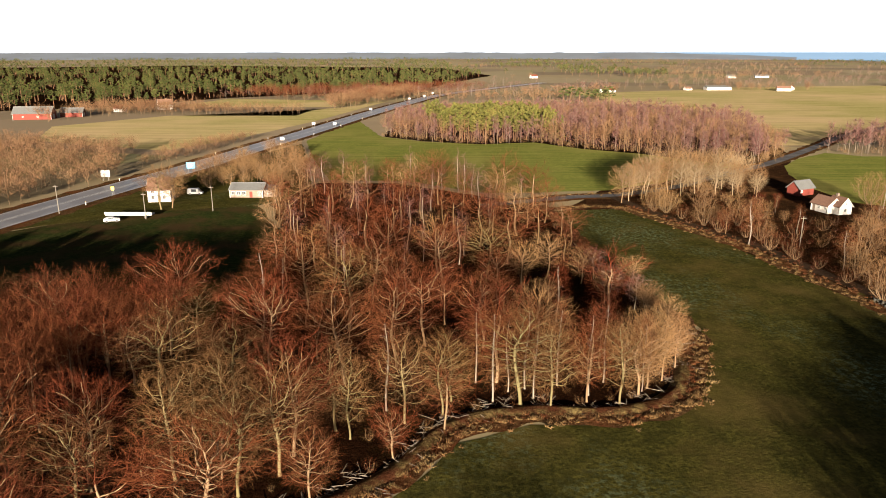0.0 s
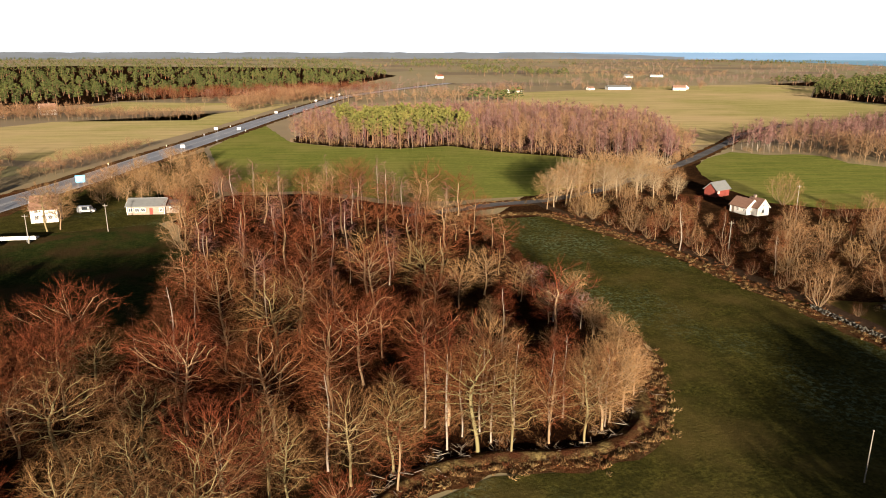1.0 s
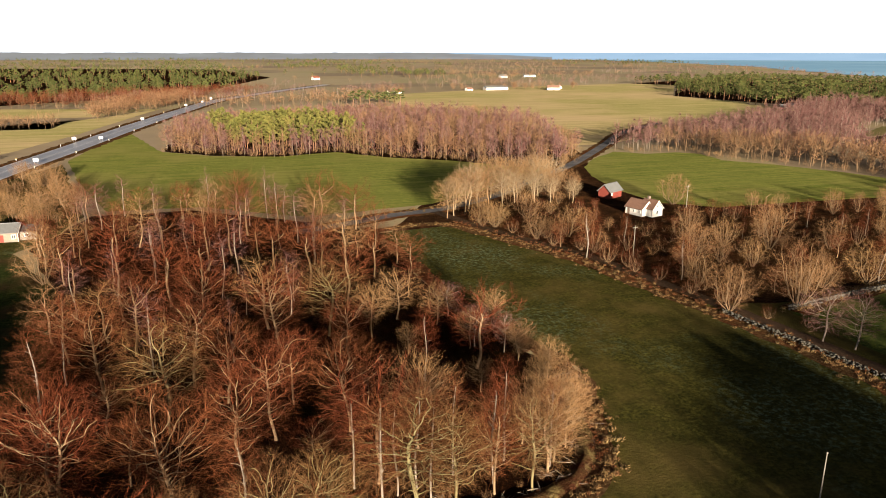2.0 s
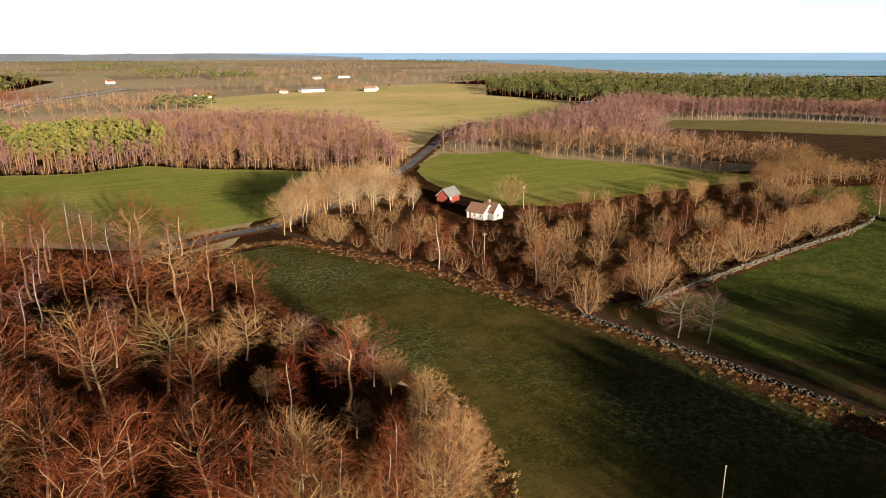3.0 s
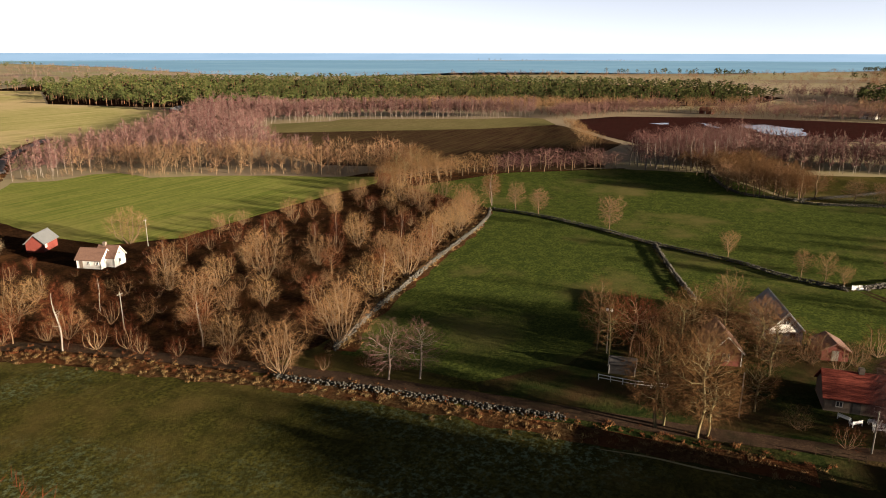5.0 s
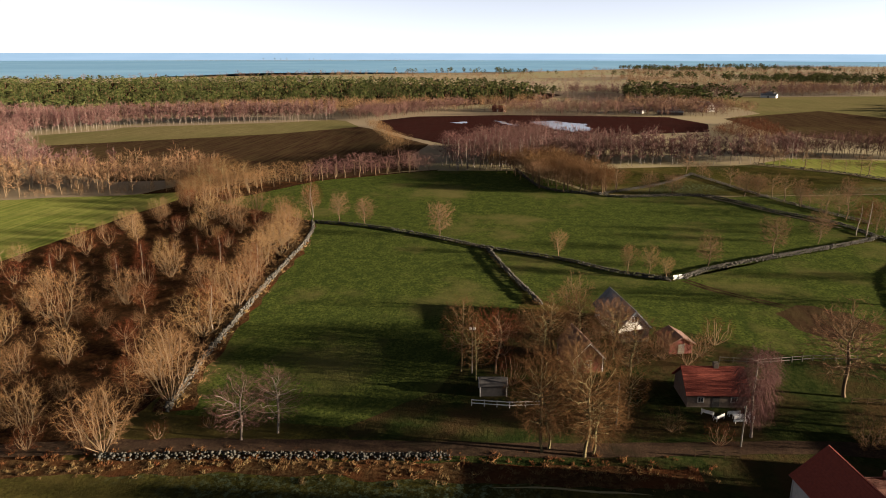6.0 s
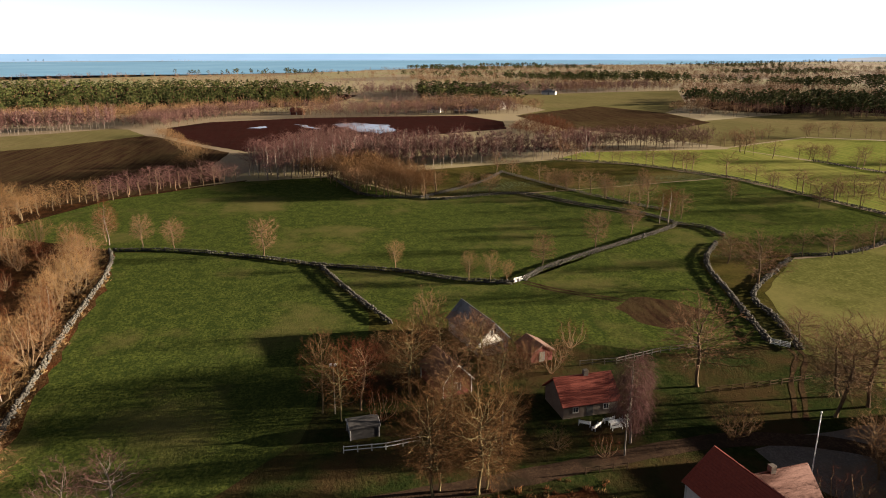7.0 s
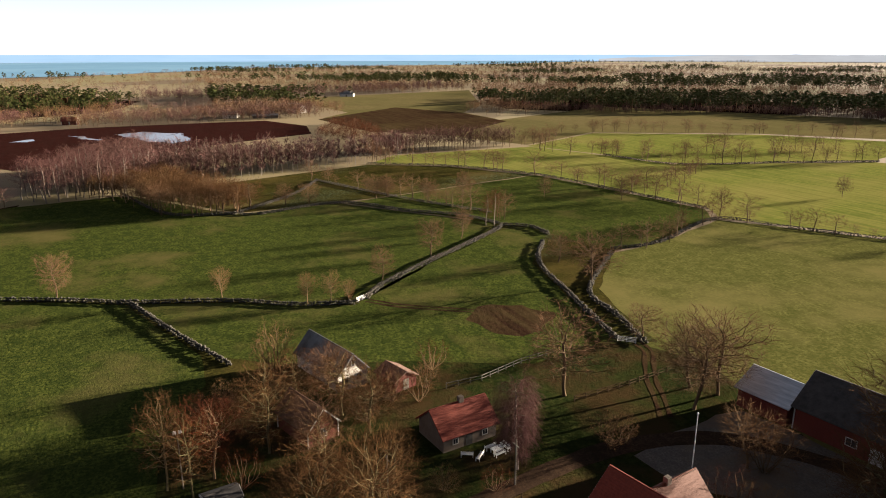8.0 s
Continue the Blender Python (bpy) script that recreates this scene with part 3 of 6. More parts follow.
# ---- trees ----
def tubes(P0, P1, R0, R1, n):
    """Tapered n-sided tubes between arrays of points, as corners and triangles."""
    P0, P1 = np.asarray(P0, float), np.asarray(P1, float)
    m = len(P0)
    D = P1 - P0
    D /= np.maximum(np.linalg.norm(D, axis=1, keepdims=True), 1e-6)
    U = np.cross(D, np.where(np.abs(D[:, 2:3]) > 0.9, [[1.0, 0, 0]], [[0, 0, 1.0]]))
    U /= np.maximum(np.linalg.norm(U, axis=1, keepdims=True), 1e-6)
    W = np.cross(D, U)
    a = np.arange(n) * 2 * np.pi / n
    ring = np.cos(a)[None, :, None] * U[:, None] + np.sin(a)[None, :, None] * W[:, None]
    V = np.concatenate([P0[:, None] + ring * np.asarray(R0)[:, None, None], P1[:, None] + ring * np.asarray(R1)[:, None, None]], 1).reshape(-1, 3)
    k = np.arange(n)
    j = (k + 1) % n
    T = np.concatenate([np.stack([k, j, n + j], 1), np.stack([k, n + j, n + k], 1)])
    return V, (T[None] + (np.arange(m) * 2 * n)[:, None, None]).reshape(-1, 3)


def spikes(P0, P1, R):
    """Twigs: slim three-sided spikes."""
    P0, P1 = np.asarray(P0, float), np.asarray(P1, float)
    V, _ = tubes(P0, P1, R, R, 3)
    V = V.reshape(-1, 6, 3)
    V = np.concatenate([V[:, :3], P1[:, None]], 1).reshape(-1, 3)
    T = np.array([[0, 1, 3], [1, 2, 3], [2, 0, 3]])
    return V, (T[None] + (np.arange(len(P0)) * 4)[:, None, None]).reshape(-1, 3)


def joined(parts):
    V, T, o = [], [], 0
    for v, t in parts:
        V.append(v)
        T.append(t + o)
        o += len(v)
    return np.concatenate(V), np.concatenate(T)


def unit(v):
    return v / np.maximum(np.linalg.norm(v, axis=-1, keepdims=True), 1e-9)


def blades(P0, P1, R, g):
    """The finest twigs and sprays: one slim triangle each."""
    P0, P1 = np.asarray(P0, float), np.asarray(P1, float)
    D = unit(P1 - P0)
    U = unit(np.cross(D, g.normal(0, 1, D.shape))) * np.asarray(R)[:, None]
    V = np.stack([P0 - U, P0 + U, P1], 1).reshape(-1, 3)
    return V, np.arange(len(V)).reshape(-1, 3)


SHAPES = {
    # mid, wide, tall: the crown's centre and half sizes over the height; vase: how much it widens upwards; clear: bare part of the trunk;
    # up: how steeply the wood grows; droop: of the twigs; stems: how many rise from the ground
    "oak": dict(mid=0.56, wide=0.37, tall=0.41, vase=0.1, clear=0.20, up=0.22, droop=0.0, stems=1, girth=0.0115),
    "ash": dict(mid=0.57, wide=0.32, tall=0.41, vase=0.40, clear=0.17, up=0.50, droop=-0.25, stems=1, girth=0.0100),
    "birch": dict(mid=0.60, wide=0.16, tall=0.41, vase=-0.2, clear=0.24, up=0.50, droop=0.12, stems=1, girth=0.0075),
    "bush": dict(mid=0.49, wide=0.46, tall=0.47, vase=0.05, clear=0.0, up=0.10, droop=0.0, stems=11, girth=0.0062),
    "weeping": dict(mid=0.60, wide=0.19, tall=0.41, vase=-0.1, clear=0.25, up=0.35, droop=1.5, stems=1, girth=0.0105),
}


def crown_places(s, g, n, seed):
    """Places in the uneven dome of a crown, most of them near its outside."""
    d = unit(g.normal(0, 1, (n, 3)))
    r = g.random(n) ** 0.42 * (0.92 + 0.13 * np.sin(3 * np.arctan2(d[:, 1], d[:, 0]) + seed) + 0.10 * np.cos(5.1 * d[:, 2] + 2 * seed))
    p = d * r[:, None] * np.array([s["wide"], s["wide"], s["tall"]])
    p[:, :2] *= (1 + s["vase"] * p[:, 2:] / s["tall"])
    return p + np.array([0, 0, s["mid"]])


def grow(g, goals, P, up, step, reach, rounds):
    """Lets wood grow from its first pieces P (place, parent) towards the goals, forking as it goes. Returns places and parents."""
    places, parents = [p for p, _ in P], [q for _, q in P]
    A = goals.copy()
    X = np.array(places)
    D = np.linalg.norm(A[:, None] - X[None], axis=2)
    near, dist = D.argmin(1), D.min(1)
    forks = np.zeros(len(places) + 20000, int)
    for _ in range(rounds):
        live = dist < reach
        if not live.any():
            break
        X = np.array(places)
        pull = np.zeros_like(X)
        np.add.at(pull, near[live], unit(A[live] - X[near[live]]))
        ids = np.unique(near[live])
        ids = ids[forks[ids] < 3]
        if not len(ids):
            break
        way = unit(unit(pull[ids]) + np.array([0, 0, up]) + g.normal(0, 0.17, (len(ids), 3)))
        N = X[ids] + way * step
        forks[ids] += 1
        base = len(places)
        places += list(N)
        parents += list(ids)
        D = np.linalg.norm(A[:, None] - N[None], axis=2)
        k, d = D.argmin(1), D.min(1)
        better = d < dist
        near[better], dist[better] = k[better] + base, d[better]
        keep = dist > step * 0.9
        A, near, dist = A[keep], near[keep], dist[keep]
        if not len(A):
            break
    return np.array(places), np.array(parents)


def limbs(X, Q, R, ids, feet, n):
    """Trunk and limbs as one skin: a ring round each fork, joined to its parent's ring."""
    way = np.zeros_like(X)
    way[ids] = X[ids] - X[Q[ids]]
    way[Q[feet]] = X[feet] - X[Q[feet]]
    way = unit(way + np.array([0, 0, 1e-4]))
    U = unit(np.cross(way, np.array([0.31, 0.95, 0.05])))
    W = np.cross(way, U)
    k = np.arange(n)
    ang = k * 2 * np.pi / n
    ring = np.cos(ang)[None, :, None] * U[:, None] + np.sin(ang)[None, :, None] * W[:, None]
    R = R.copy()
    R[Q[feet]] = R[feet] * 1.35
    V = (X[:, None] + ring * R[:, None, None]).reshape(-1, 3)
    j = (k + 1) % n
    p, q = (Q[ids] * n)[:, None], (ids * n)[:, None]
    T = np.concatenate([np.stack([p + k, p + j, q + j], 2).reshape(-1, 3), np.stack([p + k, q + j, q + k], 2).reshape(-1, 3)])
    used, at = np.unique(T, return_inverse=True)
    return V[used], at.reshape(-1, 3)


def bare_tree(kind, seed, points=900, step=0.034, sides=5, twigs=(2, 2), length=(0.05, 0.11), thick=1.0, clear=None, bole=0.0017):
    """A leafless tree one metre high, its wood forking towards a domed crown: (trunk and limbs), (branches and twigs), as corners and triangles.
    bole: wood thinner than this belongs to the crown."""
    s, g = dict(SHAPES[kind]), np.random.default_rng(seed)
    if clear is not None:
        s["clear"] = clear
    goals = crown_places(s, g, points, seed)
    goals = goals[goals[:, 2] > s["clear"] * 0.8 + 0.04]
    first = []
    if s["stems"] == 1:
        lean = g.normal(0, 0.03, 2)
        top = s["mid"] + s["tall"] * (0.62 if kind in ("birch", "weeping") else 0.05)
        n = max(3, int(top / step))
        for k in range(n + 1):
            u = k / n
            first.append((np.array([lean[0] * u + 0.012 * math.sin(7 * u + seed), lean[1] * u + 0.010 * math.cos(5 * u + seed) - 0.010 * math.cos(seed), top * u]), k - 1))
    else:
        for k in range(s["stems"]):
            a, r = k * 2.4 + seed, 0.05 * g.random()
            lean = g.uniform(0.05, 0.22)
            at = -1
            for j in range(4):
                first.append((np.array([math.cos(a) * (r + lean * j / 3), math.sin(a) * (r + lean * j / 3), 0.20 * j / 3]), at))
                at = len(first) - 1
    X, Q = grow(g, goals, first, s["up"], step, 0.5, 60)
    n = len(X)
    kids = np.bincount(Q[Q >= 0], minlength=n)
    flow = np.where(kids == 0, 1.0, 0.0)
    for i in range(n - 1, 0, -1):
        if Q[i] >= 0:
            flow[Q[i]] += flow[i]
    total = flow[Q < 0].max()
    thin = 0.00075 * thick
    e = math.log(max(total, 3)) / math.log(s["girth"] / thin)
    R = thin * np.maximum(flow, 1) ** (1 / e)
    i = np.arange(n)[Q >= 0]
    a, b, ra, rb = X[Q[i]], X[i], np.minimum(R[Q[i]], R[i] * 1.35), R[i]
    foot = np.isin(Q[i], np.where(Q < 0)[0])
    ra = np.where(foot, rb * 1.35, ra)
    wood = rb >= bole
    parts = [limbs(X, Q, R * 1.2, i[wood], i[foot], sides)]
    mid = ~wood & (rb > thin * 1.3)
    last = ~wood & ~mid
    fine = [tubes(a[mid], b[mid], ra[mid], rb[mid], 3), spikes(a[last], b[last] + (b[last] - a[last]) * 0.5, ra[last])]
    # side twigs on all thin wood, and finer ones on those
    core, axes = np.array([0, 0, s["mid"] * 0.85]), np.array([s["wide"], s["wide"], s["tall"]])
    j = np.repeat(np.where(rb < thin * 4.0)[0], twigs[0])
    t0 = a[j] + (b[j] - a[j]) * g.uniform(0.0, 1.0, (len(j), 1))
    out = unit((t0 - core) / axes)
    d = unit(unit(b[j] - a[j]) * 0.8 + out * 0.5 + g.normal(0, 0.40, (len(j), 3)) + np.array([0, 0, -0.5 * s["droop"]]))
    t1 = t0 + d * g.uniform(*length, (len(j), 1))
    fine.append(blades(t0, t1, np.full(len(j), thin * 0.9), g))
    if twigs[1]:
        j = np.repeat(np.arange(len(t0)), twigs[1])
        u0 = t0[j] + (t1 - t0)[j] * g.uniform(0.15, 1.0, (len(j), 1))
        d = unit(d[j] + out[j] * 0.3 + g.normal(0, 0.45, (len(j), 3)) + np.array([0, 0, -s["droop"]]))
        L = g.uniform(*length, (len(j), 1)) * (1.3 if kind == "weeping" else 0.75)
        fine.append(blades(u0, u0 + d * L, np.full(len(j), thin * 0.65), g))
    return joined(parts), joined(fine)


def far_tree(kind, seed, limbs=9, twigs=130, thick=1.0):
    """A simpler leafless tree one metre high, for woods that are seen as a whole."""
    s, g = SHAPES[kind], np.random.default_rng(seed)
    top = s["mid"] + s["tall"] * 0.85
    lean = g.normal(0, 0.025, 2)
    bend = np.array([[0, 0, 0], [lean[0] * 0.5, lean[1] * 0.3, top * 0.5], [lean[0], lean[1], top]])
    r = s["girth"] * 0.62
    E = crown_places(s, g, limbs, seed)
    z0 = np.clip(E[:, 2] - np.hypot(E[:, 0], E[:, 1]) * 1.3, s["clear"] + 0.02, top * 0.9)
    P = np.stack([z0 / top * lean[0], z0 / top * lean[1], z0], 1)
    trunk = [tubes(bend[:2], bend[1:], np.array([r, r * 0.7]), np.array([r * 0.7, r * 0.15]), 4), spikes(P, E, np.full(limbs, 0.0035))]
    t1 = crown_places(s, g, twigs, seed)
    i = np.linalg.norm(t1[:, None] - E[None], axis=2).argmin(1)
    t0 = P[i] + (E - P)[i] * g.uniform(0.35, 1.0, (twigs, 1))
    d = unit(t1 - t0 + np.array([0, 0, 0.04]))
    t0 = t1 - d * g.uniform(0.07, 0.16, (twigs, 1))
    return joined(trunk), blades(t0, t1 + d * 0.02, np.full(twigs, 0.0034 * thick), g)


def lump(g, c, r, squash=0.7):
    """An uneven 20-sided ball: a field stone."""
    p = (1 + 5 ** 0.5) / 2
    V = np.array([(-1, p, 0), (1, p, 0), (-1, -p, 0), (1, -p, 0), (0, -1, p), (0, 1, p), (0, -1, -p), (0, 1, -p), (p, 0, -1), (p, 0, 1), (-p, 0, -1), (-p, 0, 1)]) / 1.9
    T = np.array([(0, 11, 5), (0, 5, 1), (0, 1, 7), (0, 7, 10), (0, 10, 11), (1, 5, 9), (5, 11, 4), (11, 10, 2), (10, 7, 6), (7, 1, 8), (3, 9, 4), (3, 4, 2), (3, 2, 6), (3, 6, 8), (3, 8, 9), (4, 9, 5), (2, 4, 11), (6, 2, 10), (8, 6, 7), (9, 8, 1)])
    V = V * g.uniform(0.6, 1.35, (12, 1)) * np.array([r, r, r * squash])
    return V + c, T


def needle_tree(kind, seed, clumps=14, sprays=9, size=0.075):
    """An evergreen one metre high: pine with a high clumped crown, or spruce with tiers to the ground; sprays of needles on short boughs."""
    g = np.random.default_rng(seed)
    trunk = [tubes([(0, 0, 0), (0.01, 0, 0.5)], [(0.01, 0, 0.5), (0, 0.01, 0.95)], np.array([0.014, 0.010]), np.array([0.010, 0.002]), 4)]
    P0, P1, B0, B1 = [], [], [], []
    for i in range(clumps):
        u = (i + 0.5) / clumps
        if kind == "pine":
            z = 0.42 + 0.53 * u
            rad = 0.17 * math.sin(math.pi * (0.22 + 0.72 * u)) * g.uniform(0.35, 1.1)
        else:
            z = 0.08 + 0.88 * u
            rad = (0.17 * (1 - u) + 0.012) * g.uniform(0.6, 1.1)
        a = i * 2.4 + seed
        c = np.array([math.cos(a) * rad, math.sin(a) * rad, z])
        B0.append((0, 0, z - (0.05 if kind == "pine" else -0.02)))
        B1.append(c)
        m = sprays
        d = unit(g.normal(0, 1, (m, 3)) * np.array([1, 1, 0.55]) + np.array([math.cos(a), math.sin(a), 0.35]) * 0.6)
        P0 += list(c - d * size * 0.4 + g.normal(0, size * 0.22, (m, 3)))
        P1 += list(c + d * size * g.uniform(0.7, 1.25, (m, 1)))
    trunk.append(spikes(B0, B1, np.full(len(B0), 0.004)))
    # the leader
    P0.append(np.array([0, 0, 0.90])); P1.append(np.array([0, 0, 1.0]))
    return joined(trunk), blades(P0, P1, np.full(len(P0), size * 0.42), g)


def scatter(poly, n, gap, seed, avoid=()):
    """n places inside an outline, at least gap apart."""
    g = random.Random(seed)
    xs, ys = [p[0] for p in poly], [p[1] for p in poly]
    out, cells = [], {}
    for _ in range(n * 30):
        x, y = g.uniform(min(xs), max(xs)), g.uniform(min(ys), max(ys))
        if not inside(x, y, poly) or any(math.hypot(x - a, y - b) < r for a, b, r in avoid):
            continue
        k = (int(x // gap), int(y // gap))
        if any(math.hypot(x - p[0], y - p[1]) < gap for i in (-1, 0, 1) for j in (-1, 0, 1) for p in cells.get((k[0] + i, k[1] + j), ())):
            continue
        cells.setdefault(k, []).append((x, y))
        out.append((x, y))
        if len(out) == n:
            break
    return out


def stand(name, places, sizes, models, mats, label, category="wood", seed=1, wide=(0.85, 1.2)):
    """Many trees too alike to count, as one mesh."""
    g = np.random.default_rng(seed)
    V, T, I, W, o = [], [], [], [], 0
    if not places:
        return None
    for x, y in places:
        trunk, crown = models[g.integers(len(models))]
        h, tint = g.uniform(*sizes), g.random()
        a, w = g.uniform(0, 6.28), h * g.uniform(*wide)
        c, s = math.cos(a) * w, math.sin(a) * w
        R = np.array([[c, -s, 0], [s, c, 0], [0, 0, h]]).T
        for k, (v, t) in enumerate((trunk, crown)):
            V.append(v @ R + np.array([x, y, 0]))
            T.append(t + o)
            I.append(np.full(len(t), k))
            W.append(np.full(len(t), tint))
            o += len(v)
    me = tri_mesh(name, np.concatenate(V), np.concatenate(T), mats, np.concatenate(I))
    me.attributes.new("tint", "FLOAT", "FACE").data.foreach_set("value", np.concatenate(W).astype(np.float32))
    return tagged(link_mesh(name, me), label, category, "", "stuff")


def tree_model(name, made, bark, twig):
    """A tree that copies are taken from: trunk and crown under an Empty, one metre high."""
    trunk = tri_mesh("trunk", *made[0], [bark])
    crown = tri_mesh("crown", *made[1], [twig])
    for p in trunk.polygons:
        p.use_smooth = True
    return name, trunk, crown


def plant(model, x, y, h, label, group, wide=1.0):
    """One tree of height h."""
    name, trunk, crown = model
    root = new(name)
    root.empty_display_size = 0.3
    root.matrix_basis = Matrix.LocRotScale((x, y, -0.05), Euler((0, 0, rng.uniform(0, 6.28))), (h * wide, h * wide, h))
    link_mesh("trunk", trunk, root)
    link_mesh("crown", crown, root)
    return tagged(root, label, "tree" if name != "shrub" else "shrub", group)


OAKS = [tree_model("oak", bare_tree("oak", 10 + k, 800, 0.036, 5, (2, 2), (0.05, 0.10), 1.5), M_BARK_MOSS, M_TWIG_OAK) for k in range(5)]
ASHES = [tree_model("broadleaf_tree", bare_tree("ash", 20 + k, 700, 0.038, 5, (2, 2), (0.05, 0.11), 1.55), M_BARK, M_TWIG_TAN) for k in range(4)]
REDS = [tree_model("broadleaf_tree", bare_tree("ash", 30 + k, 700, 0.038, 5, (2, 2), (0.05, 0.11), 1.45), M_BARK, M_TWIG_RED) for k in range(5)]
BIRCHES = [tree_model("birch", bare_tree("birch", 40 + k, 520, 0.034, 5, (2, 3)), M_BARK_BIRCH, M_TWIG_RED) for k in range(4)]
SHRUBS = [tree_model("shrub", bare_tree("bush", 50 + k, 750, 0.044, 4, (2, 2), (0.05, 0.11), 1.55), M_BARK_DARK, M_TWIG_TAN) for k in range(5)]
RED_SHRUBS = [tree_model("shrub", bare_tree("bush", 60 + k, 420, 0.055, 4, (2, 2), (0.07, 0.14), 1.4), M_BARK, M_TWIG_RED) for k in range(3)]
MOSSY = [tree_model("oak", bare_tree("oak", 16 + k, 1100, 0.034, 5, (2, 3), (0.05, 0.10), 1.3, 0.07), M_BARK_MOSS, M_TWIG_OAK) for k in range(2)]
GREYS = [tree_model("broadleaf_tree", bare_tree("oak", 70 + k, 800, 0.038, 5, (2, 2), (0.05, 0.10), 1.7), M_BARK_DARK, M_TWIG_GREY) for k in range(4)]
WEEPING = [tree_model("birch", bare_tree("weeping", 80, 700, 0.034, 5, (3, 6), (0.05, 0.10), 1.2), M_BARK_BIRCH, M_TWIG_BIRCH)]
PALE = [tree_model("broadleaf_tree", bare_tree("oak", 90 + k, 650, 0.040, 5, (2, 2), (0.05, 0.10), 1.4), M_BARK_BIRCH, M_TWIG_BIRCH) for k in range(2)]

# edge of the wood
EDGE_OAKS = [(-31, 71, 15), (-19, 72, 16), (-23, 68, 15), (-14, 82, 14), (-12, 80, 12), (-5, 84, 14), (0, 86, 13), (15, 88, 14), (25, 89, 13), (-38, 63, 14), (-46, 58, 15), (-27, 78, 14)]
for k, (x, y, h) in enumerate(EDGE_OAKS):
    plant(OAKS[k % 4], x, y, h, "bare mossy oak at the edge of the wood", "oaks at the wood's edge", rng.uniform(0.85, 1.05))
for k, (x, y, h) in enumerate([(7, 90, 16), (13, 91, 14), (21, 92, 14), (12, 94, 15), (17, 95, 14), (29, 93, 12), (5, 96, 14), (9.5, 93, 13), (24, 96, 14)]):
    plant(BIRCHES[k % 3], x, y, h, "slender white-stemmed bare birch at the edge of the wood", "birches at the wood's edge")
for k, (x, y, h) in enumerate([(30, 94, 12), (33, 96.5, 10.5), (36.5, 101, 9), (38.5, 108, 7), (39.5, 116, 6), (35.5, 110, 7.5), (32.5, 103, 9), (38, 123, 6), (28, 99, 10.5)]):
    plant(ASHES[k % 3], x, y, h, "bare tan broadleaf tree at the edge of the wood", "trees at the wood's edge", 0.95)
for k, (x, y, h) in enumerate([(33, 131, 8.5), (37, 127, 8), (33, 146, 8)]):
    plant(PALE[k % 2], x, y, h, "pale-barked bare tree leaning out of the wood", "pale trees at the wood's edge", 1.0)

# the wood behind its edge
taken = [(x, y, 4.0) for x, y, h in EDGE_OAKS] + [(7, 90, 3), (15, 92, 3), (24, 94, 3), (31, 96, 3), (37, 104, 3), (39, 112, 3)]
NEAR_W = [p for p in scatter(W_WOOD, 520, 7.8, 5, taken)]
front = [p for p in NEAR_W if p[1] < 150 and p[0] > -75][:90]
for k, (x, y) in enumerate(front):
    kind = (ASHES if x > 14 and k % 4 else REDS) if k % 7 < 5 else (OAKS if k % 7 == 5 else BIRCHES)
    h = rng.choice((7.5, 9.5, 12, 14, 15.5, 16.5))
    if x > 16 and y > 94:                # lower growth towards the eastern end
        h *= max(0.5, 0.9 - 0.022 * (x - 16))
    plant(kind[k % 3], x, y, h, "bare red-brown tree in the dense winter wood" if kind is REDS else "bare tan tree in the winter wood" if kind is ASHES else ("bare brown oak in the winter wood" if kind is OAKS else "bare birch with wine-coloured twigs in the wood"), "trees of the wood", rng.uniform(1.05, 1.4))
rest = [p for p in NEAR_W if p not in front]
MID_RED = [bare_tree("ash", 100 + k, 240, 0.056, 4, (2, 2), (0.06, 0.13), 1.9, None, 0.0036) for k in range(6)]
MID_BIRCH = [bare_tree("birch", 110 + k, 160, 0.056, 4, (2, 2), (0.06, 0.12), 1.9, None, 0.0036) for k in range(5)]
MID_TAN = [bare_tree("oak", 120 + k, 260, 0.056, 4, (2, 2), (0.06, 0.13), 1.9, None, 0.0036) for k in range(5)]
MID_BUSH = [bare_tree("bush", 130 + k, 60, 0.10, 3, (2, 2), (0.10, 0.22), 2.2, None, 0.0030) for k in range(5)]
stand("winter_wood", [p for i, p in enumerate(rest) if i % 7 not in (0, 3, 5)], (6.5, 17), MID_RED, [M_BARK, M_TWIG_RED], "dense leafless red-brown wood", "wood", 1, (1.1, 1.5))
stand("winter_wood", rest[3::7], (8, 15.5), MID_TAN, [M_BARK, M_TWIG_TAN], "leafless tan trees among the red-brown wood", "wood", 4, (1.0, 1.3))
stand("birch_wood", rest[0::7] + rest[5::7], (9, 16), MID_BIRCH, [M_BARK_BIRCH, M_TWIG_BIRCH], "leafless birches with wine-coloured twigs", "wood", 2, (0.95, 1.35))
stand("winter_wood", scatter([(-135, 40), (-62, 48), (-52, 72), (-52, 112), (-72, 105), (-135, 98)], 150, 4.6, 8) + scatter([(-135, 74), (-60, 80), (-44, 104), (-46, 116), (-72, 105), (-135, 98)], 160, 3.0, 13), (11, 15.5), MID_RED, [M_BARK, M_TWIG_RED], "close-grown leafless red-brown wood", "wood", 5, (0.9, 1.2))
stand("undergrowth", scatter([(-40, 52), (-8, 72), (1, 85), (11, 89), (25, 89), (34, 95), (39, 107), (42, 117), (38, 118), (33, 106), (28, 99), (10, 98), (-4, 92), (-14, 84), (-44, 62)], 45, 3.0, 12), (0.8, 2.2), MID_BUSH, [M_BARK, M_TWIG_TAN], "low bare tan brush along the edge of the wood", "undergrowth", 6, (1.0, 1.6))
